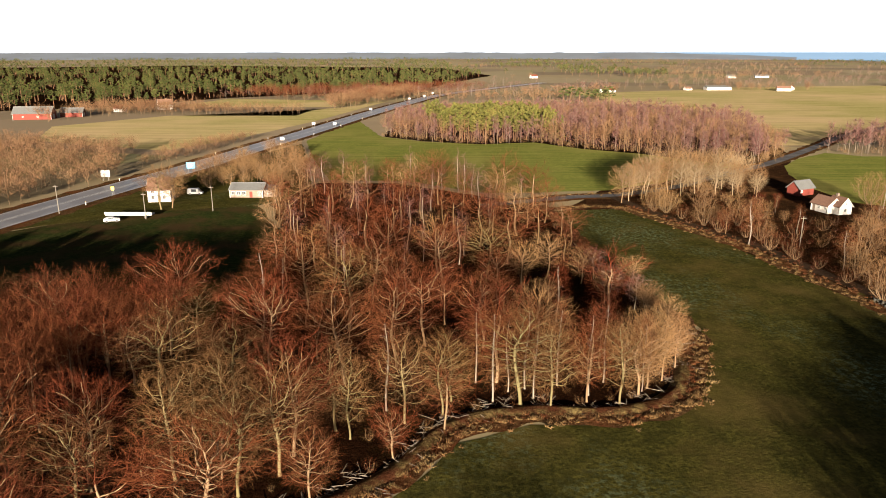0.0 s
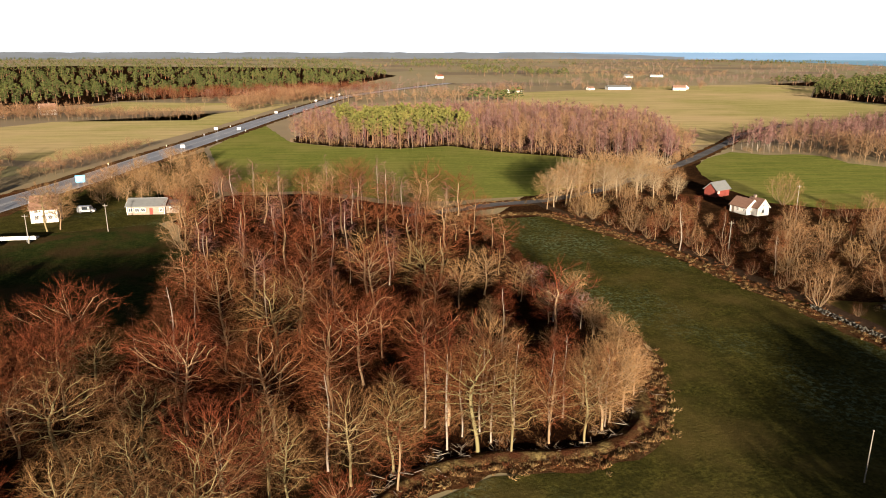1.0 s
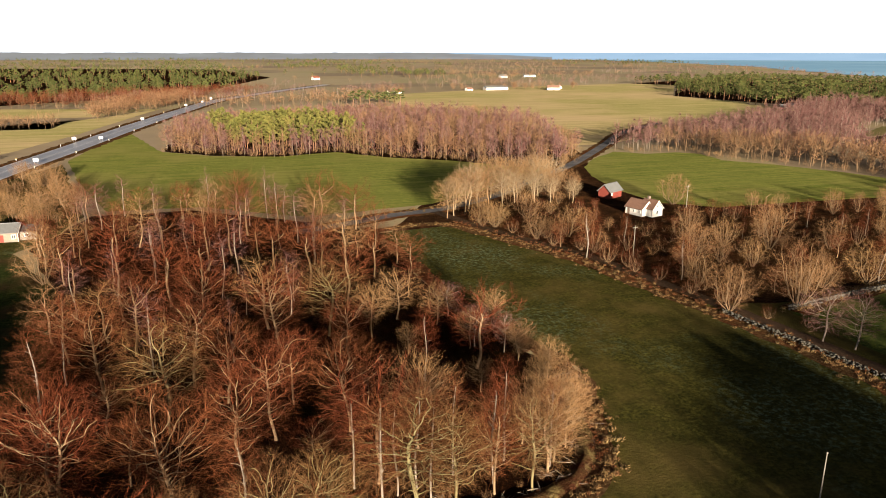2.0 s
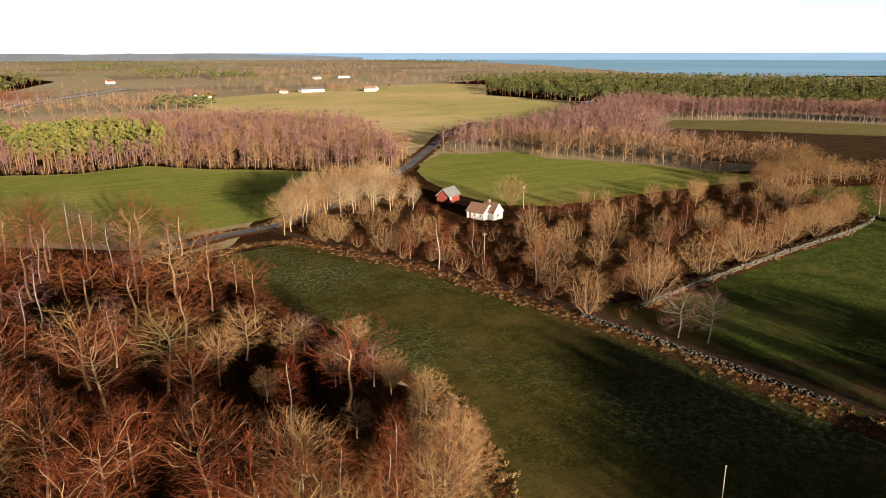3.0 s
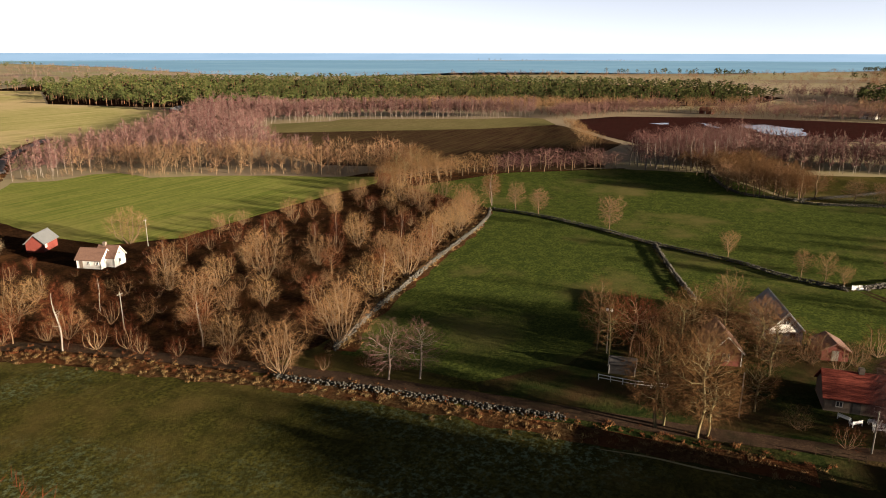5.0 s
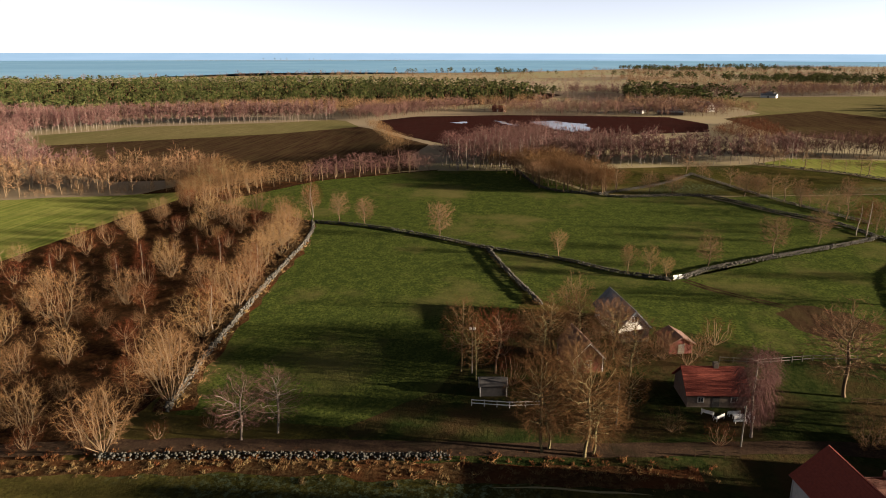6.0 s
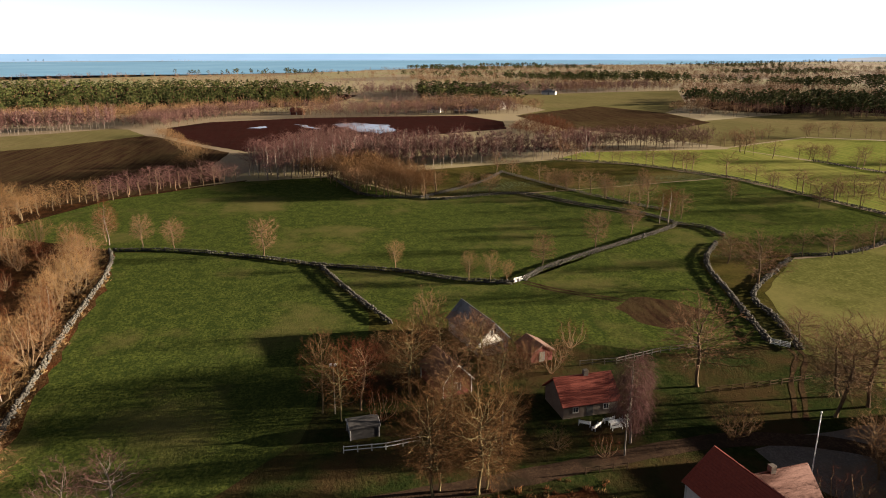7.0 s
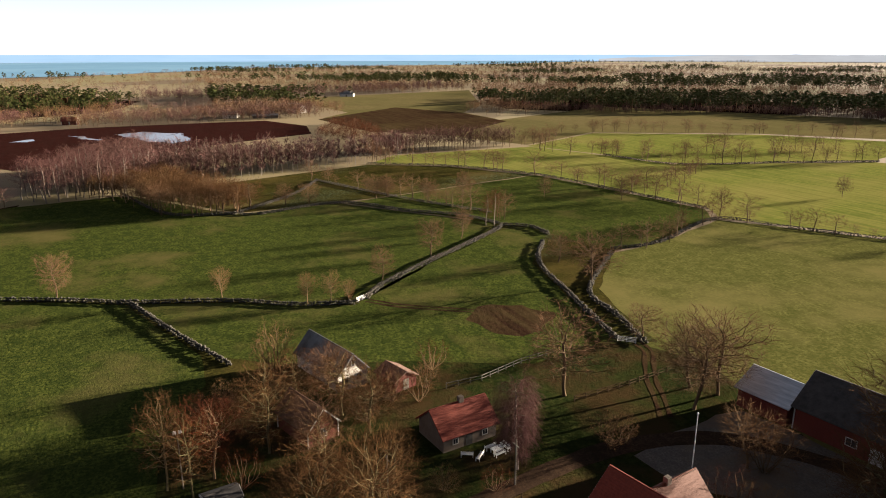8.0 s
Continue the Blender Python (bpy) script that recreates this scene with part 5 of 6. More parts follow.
C_STRIPS = [
    ([(655, -272), (557, -346), (505, -444), (425, -490), (330, -518), (340, -545), (430, -514), (522, -462), (572, -364), (668, -286)], 150, FAR_ASH, M_TWIG_BIRCH, (7, 12)),
    ([(430, -496), (330, -524), (230, -500), (280, -640), (480, -640)], 220, FAR_ASH, M_TWIG_GREY, (9, 14)),
    ([(930, 30), (930, -120), (1010, -430), (1090, -420), (1010, -100), (1000, 40)], 260, FAR_BIRCH, M_TWIG_BIRCH, (12, 16)),
    ([(600, 250), (640, 220), (740, 150), (770, 60), (800, 70), (745, 190), (730, 290), (670, 390), (600, 430), (590, 360)], 260, FAR_ASH, M_TWIG_TAN, (8, 13)),
    ([(296, 168), (318, 138), (332, 121), (340, 125), (324, 148), (302, 174)], 26, FULL_OAK, M_TWIG_BIRCH, (7, 11)),
    ([(334, 112), (342, 80), (352, 78), (420, 60), (424, 84), (380, 104), (350, 120)], 130, FULL_BIRCH, M_TWIG_BIRCH, (13, 19)),
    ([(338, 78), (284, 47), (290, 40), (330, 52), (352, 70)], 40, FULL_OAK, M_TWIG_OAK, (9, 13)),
    ([(352, 76), (418, 58), (392, -26), (402, -62), (384, -64), (372, -30), (360, 20)], 190, FAR_BIRCH, M_TWIG_BIRCH, (12, 17)),
    ([(404, -60), (400, -140), (420, -140), (424, -60)], 120, FAR_ASH, M_TWIG_BIRCH, (11, 15)),
    ([(376, 148), (419, 147), (526, 190), (526, 198), (416, 156), (376, 156)], 60, FULL_OAK, M_TWIG_TAN, (4, 7)),
    ([(250, 194), (268, 218), (292, 204), (300, 170), (280, 180)], 70, FULL_OAK, M_TWIG_TAN, (6, 10)),
    ([(-300, 560), (-116, 556), (-112, 566), (-200, 590), (-290, 610)], 120, FAR_ASH, M_TWIG_GREY, (8, 13)),
    ([(-150, 330), (-128, 270), (-140, 220), (-150, 160), (-260, 160), (-260, 300), (-240, 380), (-150, 350)], 520, FAR_ASH, M_TWIG_GREY, (6, 11)),
    ([(-108, 404), (-122, 400), (-138, 356), (-130, 300), (-122, 310)], 70, FAR_OAK, M_TWIG_GREY, (4, 7)),
    ([(-96, 600), (-60, 690), (-40, 760), (-20, 880), (-90, 800), (-110, 660)], 120, FAR_ASH, M_TWIG_GREY, (10, 15)),
    ([(-228, 760), (-56, 716), (0, 840), (60, 980), (-60, 960), (-230, 860)], 240, FAR_ASH, M_TWIG_RED, (10, 15)),
    ([(560, 200), (620, 182), (700, 130), (720, 150), (640, 220), (590, 240)], 130, FAR_ASH, M_TWIG_BIRCH, (9, 14)),
    ([(640, 90), (700, 130), (760, -40), (740, -110), (650, -90), (640, -40)], 240, FAR_ASH, M_TWIG_BIRCH, (8, 13)),
    ([(500, -44), (584, -84), (590, -100), (500, -90), (430, -66)], 130, FAR_OAK, M_TWIG_RED, (5, 9)),
]
for k, (poly, n, models, mat_, sizes) in enumerate(C_STRIPS):
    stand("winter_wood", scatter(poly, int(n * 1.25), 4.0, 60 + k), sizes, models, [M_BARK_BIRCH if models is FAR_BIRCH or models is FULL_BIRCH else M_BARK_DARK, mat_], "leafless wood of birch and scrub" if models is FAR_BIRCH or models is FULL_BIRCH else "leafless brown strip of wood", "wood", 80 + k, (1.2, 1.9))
TINY_PINE = [needle_tree("pine", 260 + k, 7, 6, 0.11) for k in range(4)]
PINE_WOODS = [
    ([(516, 632), (550, 540), (600, 440), (640, 380), (700, 280), (740, 180), (800, 80), (950, 40), (1200, 150), (1280, 500), (1180, 850), (1000, 1250), (640, 1052), (676, 978), (508, 742)], 2600, 9.5, (9, 15)),
    ([(-420, 560), (-300, 640), (-230, 770), (-100, 880), (-20, 1000), (100, 1500), (0, 2200), (-900, 2600), (-1700, 2000), (-900, 900)], 1700, 10.0, (9, 17)),
    ([(665, -290), (566, -360), (520, -456), (480, -496), (560, -660), (760, -540), (800, -340)], 520, 9.0, (11, 16)),
]
def thinning(poly, n, gap, seed):
    """Places in a wood, close together on the side of the open land and thinner behind."""
    g = random.Random(seed)
    far = [math.hypot(x - 20, y - 60) for x, y in poly]
    turn_ = [math.atan2(x - 20, y - 60) for x, y in poly]
    out, cells = [], {}
    for _ in range(n * 40):
        d = math.exp(g.uniform(math.log(min(far) * 0.8), math.log(max(far))))
        a = g.uniform(min(turn_), max(turn_))
        x, y = 20 + d * math.sin(a), 60 + d * math.cos(a)
        k = (int(x // gap), int(y // gap))
        if k in cells or not inside(x, y, poly):
            continue
        cells[k] = True
        out.append((x, y))
        if len(out) == n:
            break
    return sorted(out, key=lambda p: math.hypot(p[0] - 20, p[1] - 60))


for k, (poly, n, gap, sizes) in enumerate(PINE_WOODS):
    sheet("forest_floor_%d" % (k + 2), poly, 0.010, M_LITTER_SHADED, "dark floor of the pine forest", "ground", 3.0, 30)
    pts = thinning(poly, n, gap * 0.6, 100 + k)
    stand("pine_forest", pts[:900], sizes, FAR_PINE, [M_PINE_BARK, M_NEEDLE], "dark green pine forest", "wood", 110 + k, (1.3, 2.0))
    stand("pine_forest", pts[900:], sizes, TINY_PINE, [M_PINE_BARK, M_NEEDLE], "dark green pine forest beyond its edge", "wood", 115 + k, (1.4, 2.1))

# the last few kilometres: woods and copses thinning towards the horizon
TINY_BROWN = [far_tree("oak", 250 + k, 4, 34, 3.0) for k in range(5)]
FAR_FIELDS = [[(180, 372), (203, 374), (230, 388), (250, 392), (310, 412), (400, 464), (476, 520), (516, 560), (490, 598), (513, 630), (504, 740), (672, 975), (636, 1050), (409, 1000), (320, 930), (160, 850), (170, 560), (206, 480), (184, 400)],
              [(404, -152), (470, -130), (560, -225), (640, -400), (420, -520), (300, -400), (200, -300), (150, -200), (300, -150)],
              [(640, -90), (690, -130), (926, -123), (1007, -431), (733, -300), (640, -230), (566, -225)]]
g = random.Random(99)
brown, red, green = [], [], []
for _ in range(18000):
    d, a = 650 + 4050 * g.random() ** 1.4, radians(g.uniform(-42, 158))
    x, y = 20 + d * math.sin(a), 60 + d * math.cos(a)
    if inside(x, y, COAST) or any(inside(x, y, f) for f in FAR_FIELDS) or any(inside(x, y, w[0]) for w in PINE_WOODS):
        continue
    v = noise.noise((x / 330, y / 330, 1.0)) + 0.5 * noise.noise((x / 120, y / 120, 7.0))
    if v < (0.0 if a < 0.3 else -0.38) and g.random() < 0.93:
        continue
    w = noise.noise((x / 700, y / 700, 20.0))
    (green if w > (0.12 if a < 0.3 else 0.22) or (a < 0 and d > 900) else red if w < -0.15 else brown).append((x, y))
for _ in range(10000):
    d, a = 700 + 2300 * g.random() ** 1.3, radians(g.uniform(96, 152))
    x, y = 20 + d * math.sin(a), 60 + d * math.cos(a)
    if any(inside(x, y, f) for f in [COAST, *FAR_FIELDS, *(w[0] for w in PINE_WOODS)]) or noise.noise((x / 260, y / 260, 3.0)) < -0.42:
        continue
    (brown if noise.noise((x / 400, y / 400, 9.0)) > -0.1 else green).append((x, y))
FARM_TREES = [(x + g.gauss(0, 9), y + g.gauss(0, 9)) for x, y in ((376, 942), (392, 935), (405, 925), (300, 935), (470, 925), (440, 940), (200, 890), (178, 880), (520, 1365), (575, 1375), (690, -70), (668, -30), (640, 96), (700, 96), (-285, 520), (-262, 545), (-250, 600), (-225, 605)) for _ in range(7)]
stand("farm_trees", FARM_TREES, (8, 14), FAR_OAK, [M_BARK, M_TWIG_GREY], "bare trees round the far farms", "wood", 123, (1.0, 1.4))
stand("far_woods", brown, (9, 15), TINY_BROWN, [M_BARK, M_TWIG_GREY], "distant leafless brown woods", "wood", 120, (1.2, 2.0))
stand("far_birch_woods", red, (9, 14), TINY_BROWN, [M_BARK_BIRCH, M_TWIG_BIRCH], "distant leafless reddish birch woods", "wood", 121, (1.2, 2.0))
stand("far_pine_woods", green, (11, 16), TINY_PINE, [M_PINE_BARK, M_NEEDLE], "distant dark green pine woods", "wood", 122, (1.3, 2.2))

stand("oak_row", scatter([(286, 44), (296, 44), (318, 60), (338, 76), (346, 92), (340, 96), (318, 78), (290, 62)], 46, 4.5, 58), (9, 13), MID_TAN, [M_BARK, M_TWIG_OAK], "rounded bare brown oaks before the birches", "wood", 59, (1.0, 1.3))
# hedgerow trees along the far walls
def along(pts, gap, off, seed):
    g = random.Random(seed)
    return [(p.x + g.uniform(-off, off), p.y + g.uniform(-off, off)) for p in smooth_line(pts, gap) if g.random() < 0.85]


HEDGES = [
    ([(375, -36), (348, -71), (307, -96), (257, -105), (217, -111)], 7, 3, (6, 11)),
    ([(347, -167), (302, -179), (282, -235), (262, -280)], 8, 4, (6, 11)),
    ([(188, -44), (188, -62), (203, -101), (183, -113), (160, -127), (120, -150)], 6, 3, (3, 9)),
    ([(400, -140), (349, -165), (340, -200), (300, -300)], 9, 6, (6, 11)),
    ([(338, 2), (287, -16), (262, -28), (247, -36), (232, -32)], 6, 2.5, (4, 11)),
    ([(340, 82), (294, 69), (284, 48)], 4, 4, (6, 11)),
    ([(404, -152), (444, -232), (384, -334), (300, -400)], 9, 6, (6, 10)),
    ([(257, -105), (262, -140), (282, -170)], 8, 3, (6, 9)),
]
HEDGE_TREES = [bare_tree("oak", 270 + k, 220, 0.06, 4, (2, 2), (0.06, 0.13), 2.2, None, 0.0032) for k in range(4)]
for k, (pts, gap, off, sizes) in enumerate(HEDGES):
    stand("hedgerow", along(pts, gap * 0.7, off, 140 + k), (sizes[0] * 1.2, sizes[1] * 1.2), HEDGE_TREES, [M_BARK_DARK, M_TWIG_GREY], "bare grey-brown hedgerow trees along a stone wall", "hedgerow", 150 + k, (1.0, 1.4))

# ---- dry stone walls ----
def stone_wall(name, pts, height, width, label, step=0.55, seed=1, size=1.0):
    g = np.random.default_rng(seed)
    made = []
    for p in smooth_line(pts, step):
        for layer in range(2):
            for side in (-1, 1):
                r = g.uniform(0.18, 0.40) * size
                c = np.array([p.x + g.normal(0, 0.12) + side * width * 0.25 * (1 - 0.5 * layer) * g.uniform(0.4, 1.4), p.y + g.normal(0, 0.12) + side * width * 0.25 * g.uniform(0.4, 1.4) * (1 - 0.5 * layer), height * (0.22 + 0.48 * layer) + g.normal(0, 0.06)])
                made.append(lump(g, c, r, g.uniform(0.6, 0.9)))
    V, T = joined(made)
    ob = link_mesh(name, tri_mesh(name, V, T, [M_STONE]))
    return tagged(ob, label, "stone wall", "", "structure")


WALLS = [
    [(100, 129), (120, 132), (138, 134), (163, 136.5), (196, 139), (215, 142), (224, 145)],
    [(224, 145), (220, 124), (209, 101), (200, 86), (191, 65), (182, 52), (177, 39)],
    [(200, 86), (178, 79), (164, 74), (156, 71)],
    [(179, 36), (188, 27), (203, 5), (214, -12), (223, -25), (228, -30)],
    [(228, -30), (222, -37), (211, -37)],
    [(204, -30), (186, -17), (161, -9), (144, -4), (134, -1)],
    [(185, -41), (161, -15), (145, -10), (130, -5)],
    [(340, 82), (294, 69), (284, 48), (280, 40), (286, 8), (262, -10), (247, -24), (230, -30)],
    [(338, 2), (287, -16), (262, -28), (247, -36)],
    [(375, -36), (348, -71), (307, -96), (257, -105), (217, -111)],
    [(347, -167), (302, -179), (282, -235), (262, -280)],
    [(86.5, 132), (88.5, 119), (90, 109), (91.5, 96), (93, 84)],
    [(188, -44), (188, -62), (203, -101), (183, -113), (160, -127), (120, -150)],
    [(284, 48), (310, 20), (338, 2)],
]
for k, pts in enumerate(WALLS):
    stone_wall("stone_wall_%d" % (k + 1), pts, 0.5 if k == 11 else 1.1 if k != 3 else 1.3, 2.2 if k == 11 else 1.2, "low dry stone wall of lichened field stones", 0.35 if k == 11 else 0.5 if k < 8 else 0.8, 300 + k, 0.72 if k == 11 else 1.0)


# ---- buildings ----
def gable_house(name, x, y, turn, L, W, eaves, ridge, wall, roof, label, windows=(), doors=(), chimney=None, trim=None, over=0.4, category="house"):
    """A house with its ridge along local x. windows: (face, along, sill, width, height); faces: s, n (long sides), w, e (gables)."""
    root = new(name)
    root.matrix_basis = pose(x, y, 0, 0, 0, turn)
    tagged(root, label, category)
    bm = bmesh.new()
    hl, hw = L / 2, W / 2
    prof = [(-hw, 0), (hw, 0), (hw, eaves), (0, ridge), (-hw, eaves)]
    a = [bm.verts.new((-hl, p, z)) for p, z in prof]
    b = [bm.verts.new((hl, p, z)) for p, z in prof]
    bm.faces.new(a[::-1])
    bm.faces.new(b)
    for i in range(5):
        bm.faces.new((a[i], a[(i + 1) % 5], b[(i + 1) % 5], b[i]))
    bmesh.ops.recalc_face_normals(bm, faces=bm.faces)
    part("wall", bm, wall, root)
    slope = (ridge - eaves) / hw
    for s in (-1, 1):
        bm = bmesh.new()
        n = Vector((0, s * slope, 1)).normalized()
        o = (hw + over)
        lo, hi = Vector((0, s * o, ridge - slope * o)), Vector((0, 0, ridge))
        vs = []
        for q in (lo, hi):
            for t in (0.03, 0.21):
                for e in (-hl - over, hl + over):
                    vs.append(bm.verts.new(q + n * t + Vector((e, 0, 0))))
        for f in ((0, 1, 3, 2), (4, 6, 7, 5), (0, 4, 5, 1), (2, 3, 7, 6), (0, 2, 6, 4), (1, 5, 7, 3)):
            bm.faces.new([vs[i] for i in f])
        bmesh.ops.recalc_face_normals(bm, faces=bm.faces)
        slab = part("roof", bm, roof, root)
        if roof in (M_TILE_RED, M_TILE_ORANGE, M_TILE_BROWN, M_TIN, M_TIN_RUST, M_BARN_TIN):
            # tile courses or sheet seams, standing proud
            bm = bmesh.new()
            if roof in (M_TIN, M_TIN_RUST, M_BARN_TIN):
                k = int(L / 0.6)
                for i in range(k + 1):
                    u = -hl + L * i / k
                    p, q = lo + n * 0.23, hi + n * 0.23
                    v = [bm.verts.new(w + Vector((u + d, 0, 0))) for w in (p, q) for d in (-0.03, 0.03)]
                    bm.faces.new((v[0], v[1], v[3], v[2]))
            else:
                k = int((hi - lo).length / 0.36)
                for i in range(k):
                    p = lo + (hi - lo) * (i / k) + n * 0.212
                    q = lo + (hi - lo) * ((i + 0.9) / k) + n * 0.212
                    v = [bm.verts.new(w + Vector((e, 0, 0))) for w, e in ((p + n * 0.05, -hl - over), (p + n * 0.05, hl + over), (q, hl + over), (q, -hl - over), (p, -hl - over), (p, hl + over))]
                    bm.faces.new(v[:4])
                    bm.faces.new((v[4], v[5], v[1], v[0]))
            bmesh.ops.recalc_face_normals(bm, faces=bm.faces)
            part("tile_course" if roof not in (M_TIN, M_TIN_RUST, M_BARN_TIN) else "seam", bm, roof, slab)
    bm = bmesh.new()
    box(bm, -hl - over, -0.12, ridge + 0.16, hl + over, 0.12, ridge + 0.28, 0.03)
    part("ridge_cap", bm, roof, root)

    def on(face, u, z0, w, h, d0, d1):
        """The box of something w wide and h high, on a face, from d0 to d1 outside it."""
        if face in "sn":
            s = -1 if face == "s" else 1
            ys = sorted((s * (hw + d0), s * (hw + d1)))
            return (u - w / 2, ys[0], z0, u + w / 2, ys[1], z0 + h)
        s = -1 if face == "w" else 1
        xs = sorted((s * (hl + d0), s * (hl + d1)))
        return (xs[0], u - w / 2, z0, xs[1], u + w / 2, z0 + h)

    for face, u, z0, w, h in windows:
        bm = bmesh.new()
        box(bm, *on(face, u, z0, w, h, 0.002, 0.03))
        win = part("window", bm, M_GLASS, root, "dark window pane")
        bm = bmesh.new()
        for dims in ((u - w / 2, z0 - 0.05, 0.12, h + 0.1), (u + w / 2, z0 - 0.05, 0.12, h + 0.1), (u, z0 - 0.06, w, 0.12), (u, z0 + h - 0.06, w, 0.12), (u, z0, 0.06, h)):
            box(bm, *on(face, dims[0], dims[1], dims[2], dims[3], 0.004, 0.07))
        part("window_frame", bm, M_WHITE, win, "white window frame")
    for face, u, w, h, m in doors:
        bm = bmesh.new()
        box(bm, *on(face, u, 0.05, w, h, 0.003, 0.05))
        part("door", bm, m, root)
    if trim:
        for e in (-1, 1):
            for s in (-1, 1):
                bm = bmesh.new()
                box(bm, e * hl - 0.08 + e * 0.04, s * hw - 0.08 + s * 0.04, 0, e * hl + 0.08 + e * 0.04, s * hw + 0.08 + s * 0.04, eaves)
                part("corner_board", bm, trim, root)
                bm = bmesh.new()
                o = hw + over
                p, q = Vector((e * (hl + over + 0.03), s * o, ridge - slope * o + 0.05)), Vector((e * (hl + over + 0.03), 0, ridge + 0.05))
                v = [bm.verts.new(w + Vector((d, 0, z))) for w in (p, q) for d in (-0.025, 0.025) for z in (-0.12, 0.16)]
                for f in ((0, 1, 3, 2), (4, 6, 7, 5), (0, 4, 5, 1), (2, 3, 7, 6), (0, 2, 6, 4), (1, 5, 7, 3)):
                    bm.faces.new([v[i] for i in f])
                bmesh.ops.recalc_face_normals(bm, faces=bm.faces)
                part("barge_board", bm, trim, root, "white barge board")
    if chimney is not None:
        boxed("chimney", (chimney - 0.4, -0.35, ridge - 0.7, chimney + 0.4, 0.35, ridge + 1.0), M_BRICK, root, "brick chimney", 0.03)
    return root


# by the country road
gable_house("barn", 124.7, 240.5, 27, 7.6, 4.8, 2.6, 4.8, M_RED, M_TIN, "red wooden barn with a grey sheet-metal roof", [("s", -2.5, 1.2, 0.8, 0.8)], [("w", 0, 2.4, 2.6, M_RED)], None, None, 0.4, "barn")
gable_house("house", 119.3, 213.4, 105, 6.6, 4.8, 2.5, 4.6, M_WHITE, M_TILE_BROWN, "white wooden house with a brown tiled roof", [("n", -2.2, 0.9, 0.9, 1.0), ("n", 0.2, 0.9, 0.8, 1.0), ("w", -1.2, 0.9, 0.8, 1.0), ("e", 0, 2.7, 0.7, 0.8)], [("n", 2.2, 0.9, 1.9, M_BRICK)], None, M_WHITE)
gable_house("house_wing", 122.0, 210.9, 105, 5, 4.4, 2.7, 5.0, M_WHITE, M_TILE_BROWN, "white house wing with a brown tiled roof", [("w", 0, 0.9, 0.9, 1.0), ("w", 0, 2.9, 0.7, 0.8)], [], 1.2, M_WHITE)
# by the highway
gable_house("house", -94.5, 231, 10, 7, 7, 4.2, 7.4, M_WHITE, M_TILE_BROWN, "white house with a brown tiled roof beside the highway", [("s", -2, 1.0, 1.0, 1.2), ("s", 1.5, 1.0, 1.0, 1.2), ("s", -2, 3.0, 0.9, 0.9)], [("s", 0, 1.0, 2.1, M_WOOD)], 1.0, M_WHITE)
gable_house("bungalow", -67, 238.3, -2, 11.2, 7, 2.7, 4.4, M_BRICK, M_TIN, "long low bungalow with a grey metal roof and white-framed windows", [("s", -4.5, 0.9, 1.3, 1.2), ("s", -2.6, 0.9, 1.3, 1.2), ("s", -0.8, 0.9, 1.3, 1.2), ("s", 4.6, 0.9, 1.0, 1.1)], [("s", 1.6, 1.0, 2.0, M_RED)], None, M_WHITE)
gable_house("garage", -59.5, 239, -6, 5, 6, 2.4, 3.4, M_WOOD, M_BLACK, "dark-roofed wooden garage beside the bungalow", [("s", 0, 1.0, 0.9, 0.9)], [], None, None, 0.3, "garage")
# far farms
gable_house("barn", -302, 525, 10, 26, 12, 4.5, 9, M_RED, M_TIN, "large red barn with a pale metal roof", [("s", -6, 1.5, 1.2, 1.0), ("s", 4, 1.5, 1.2, 1.0)], [("e", 0, 3.5, 3.5, M_WHITE)], None, M_WHITE, 0.5, "barn")
gable_house("barn", -284, 545, 10, 16, 9, 3.5, 6.5, M_RED, M_TIN, "red barn with a bluish metal roof", [], [("e", 0, 3, 3, M_WHITE)], None, M_WHITE, 0.5, "barn")
gable_house("house", -240, 615, 30, 11, 8, 4.5, 8.5, M_WHITE, M_TILE_BROWN, "white two-storey farmhouse before the pine forest", [("s", -3, 1.2, 1.1, 1.3), ("s", 3, 1.2, 1.1, 1.3), ("w", 0, 1.2, 1.1, 1.3), ("w", 0, 4.6, 1.0, 1.1)], [("s", 0, 1.1, 2.1, M_WOOD)], 1.0, M_WHITE)
gable_house("house", -268, 590, -10, 8, 6, 3.0, 5.5, M_WHITE, M_TILE_ORANGE, "white cottage before the pine forest", [("s", -2, 1.0, 1.0, 1.1), ("s", 2, 1.0, 1.0, 1.1)])
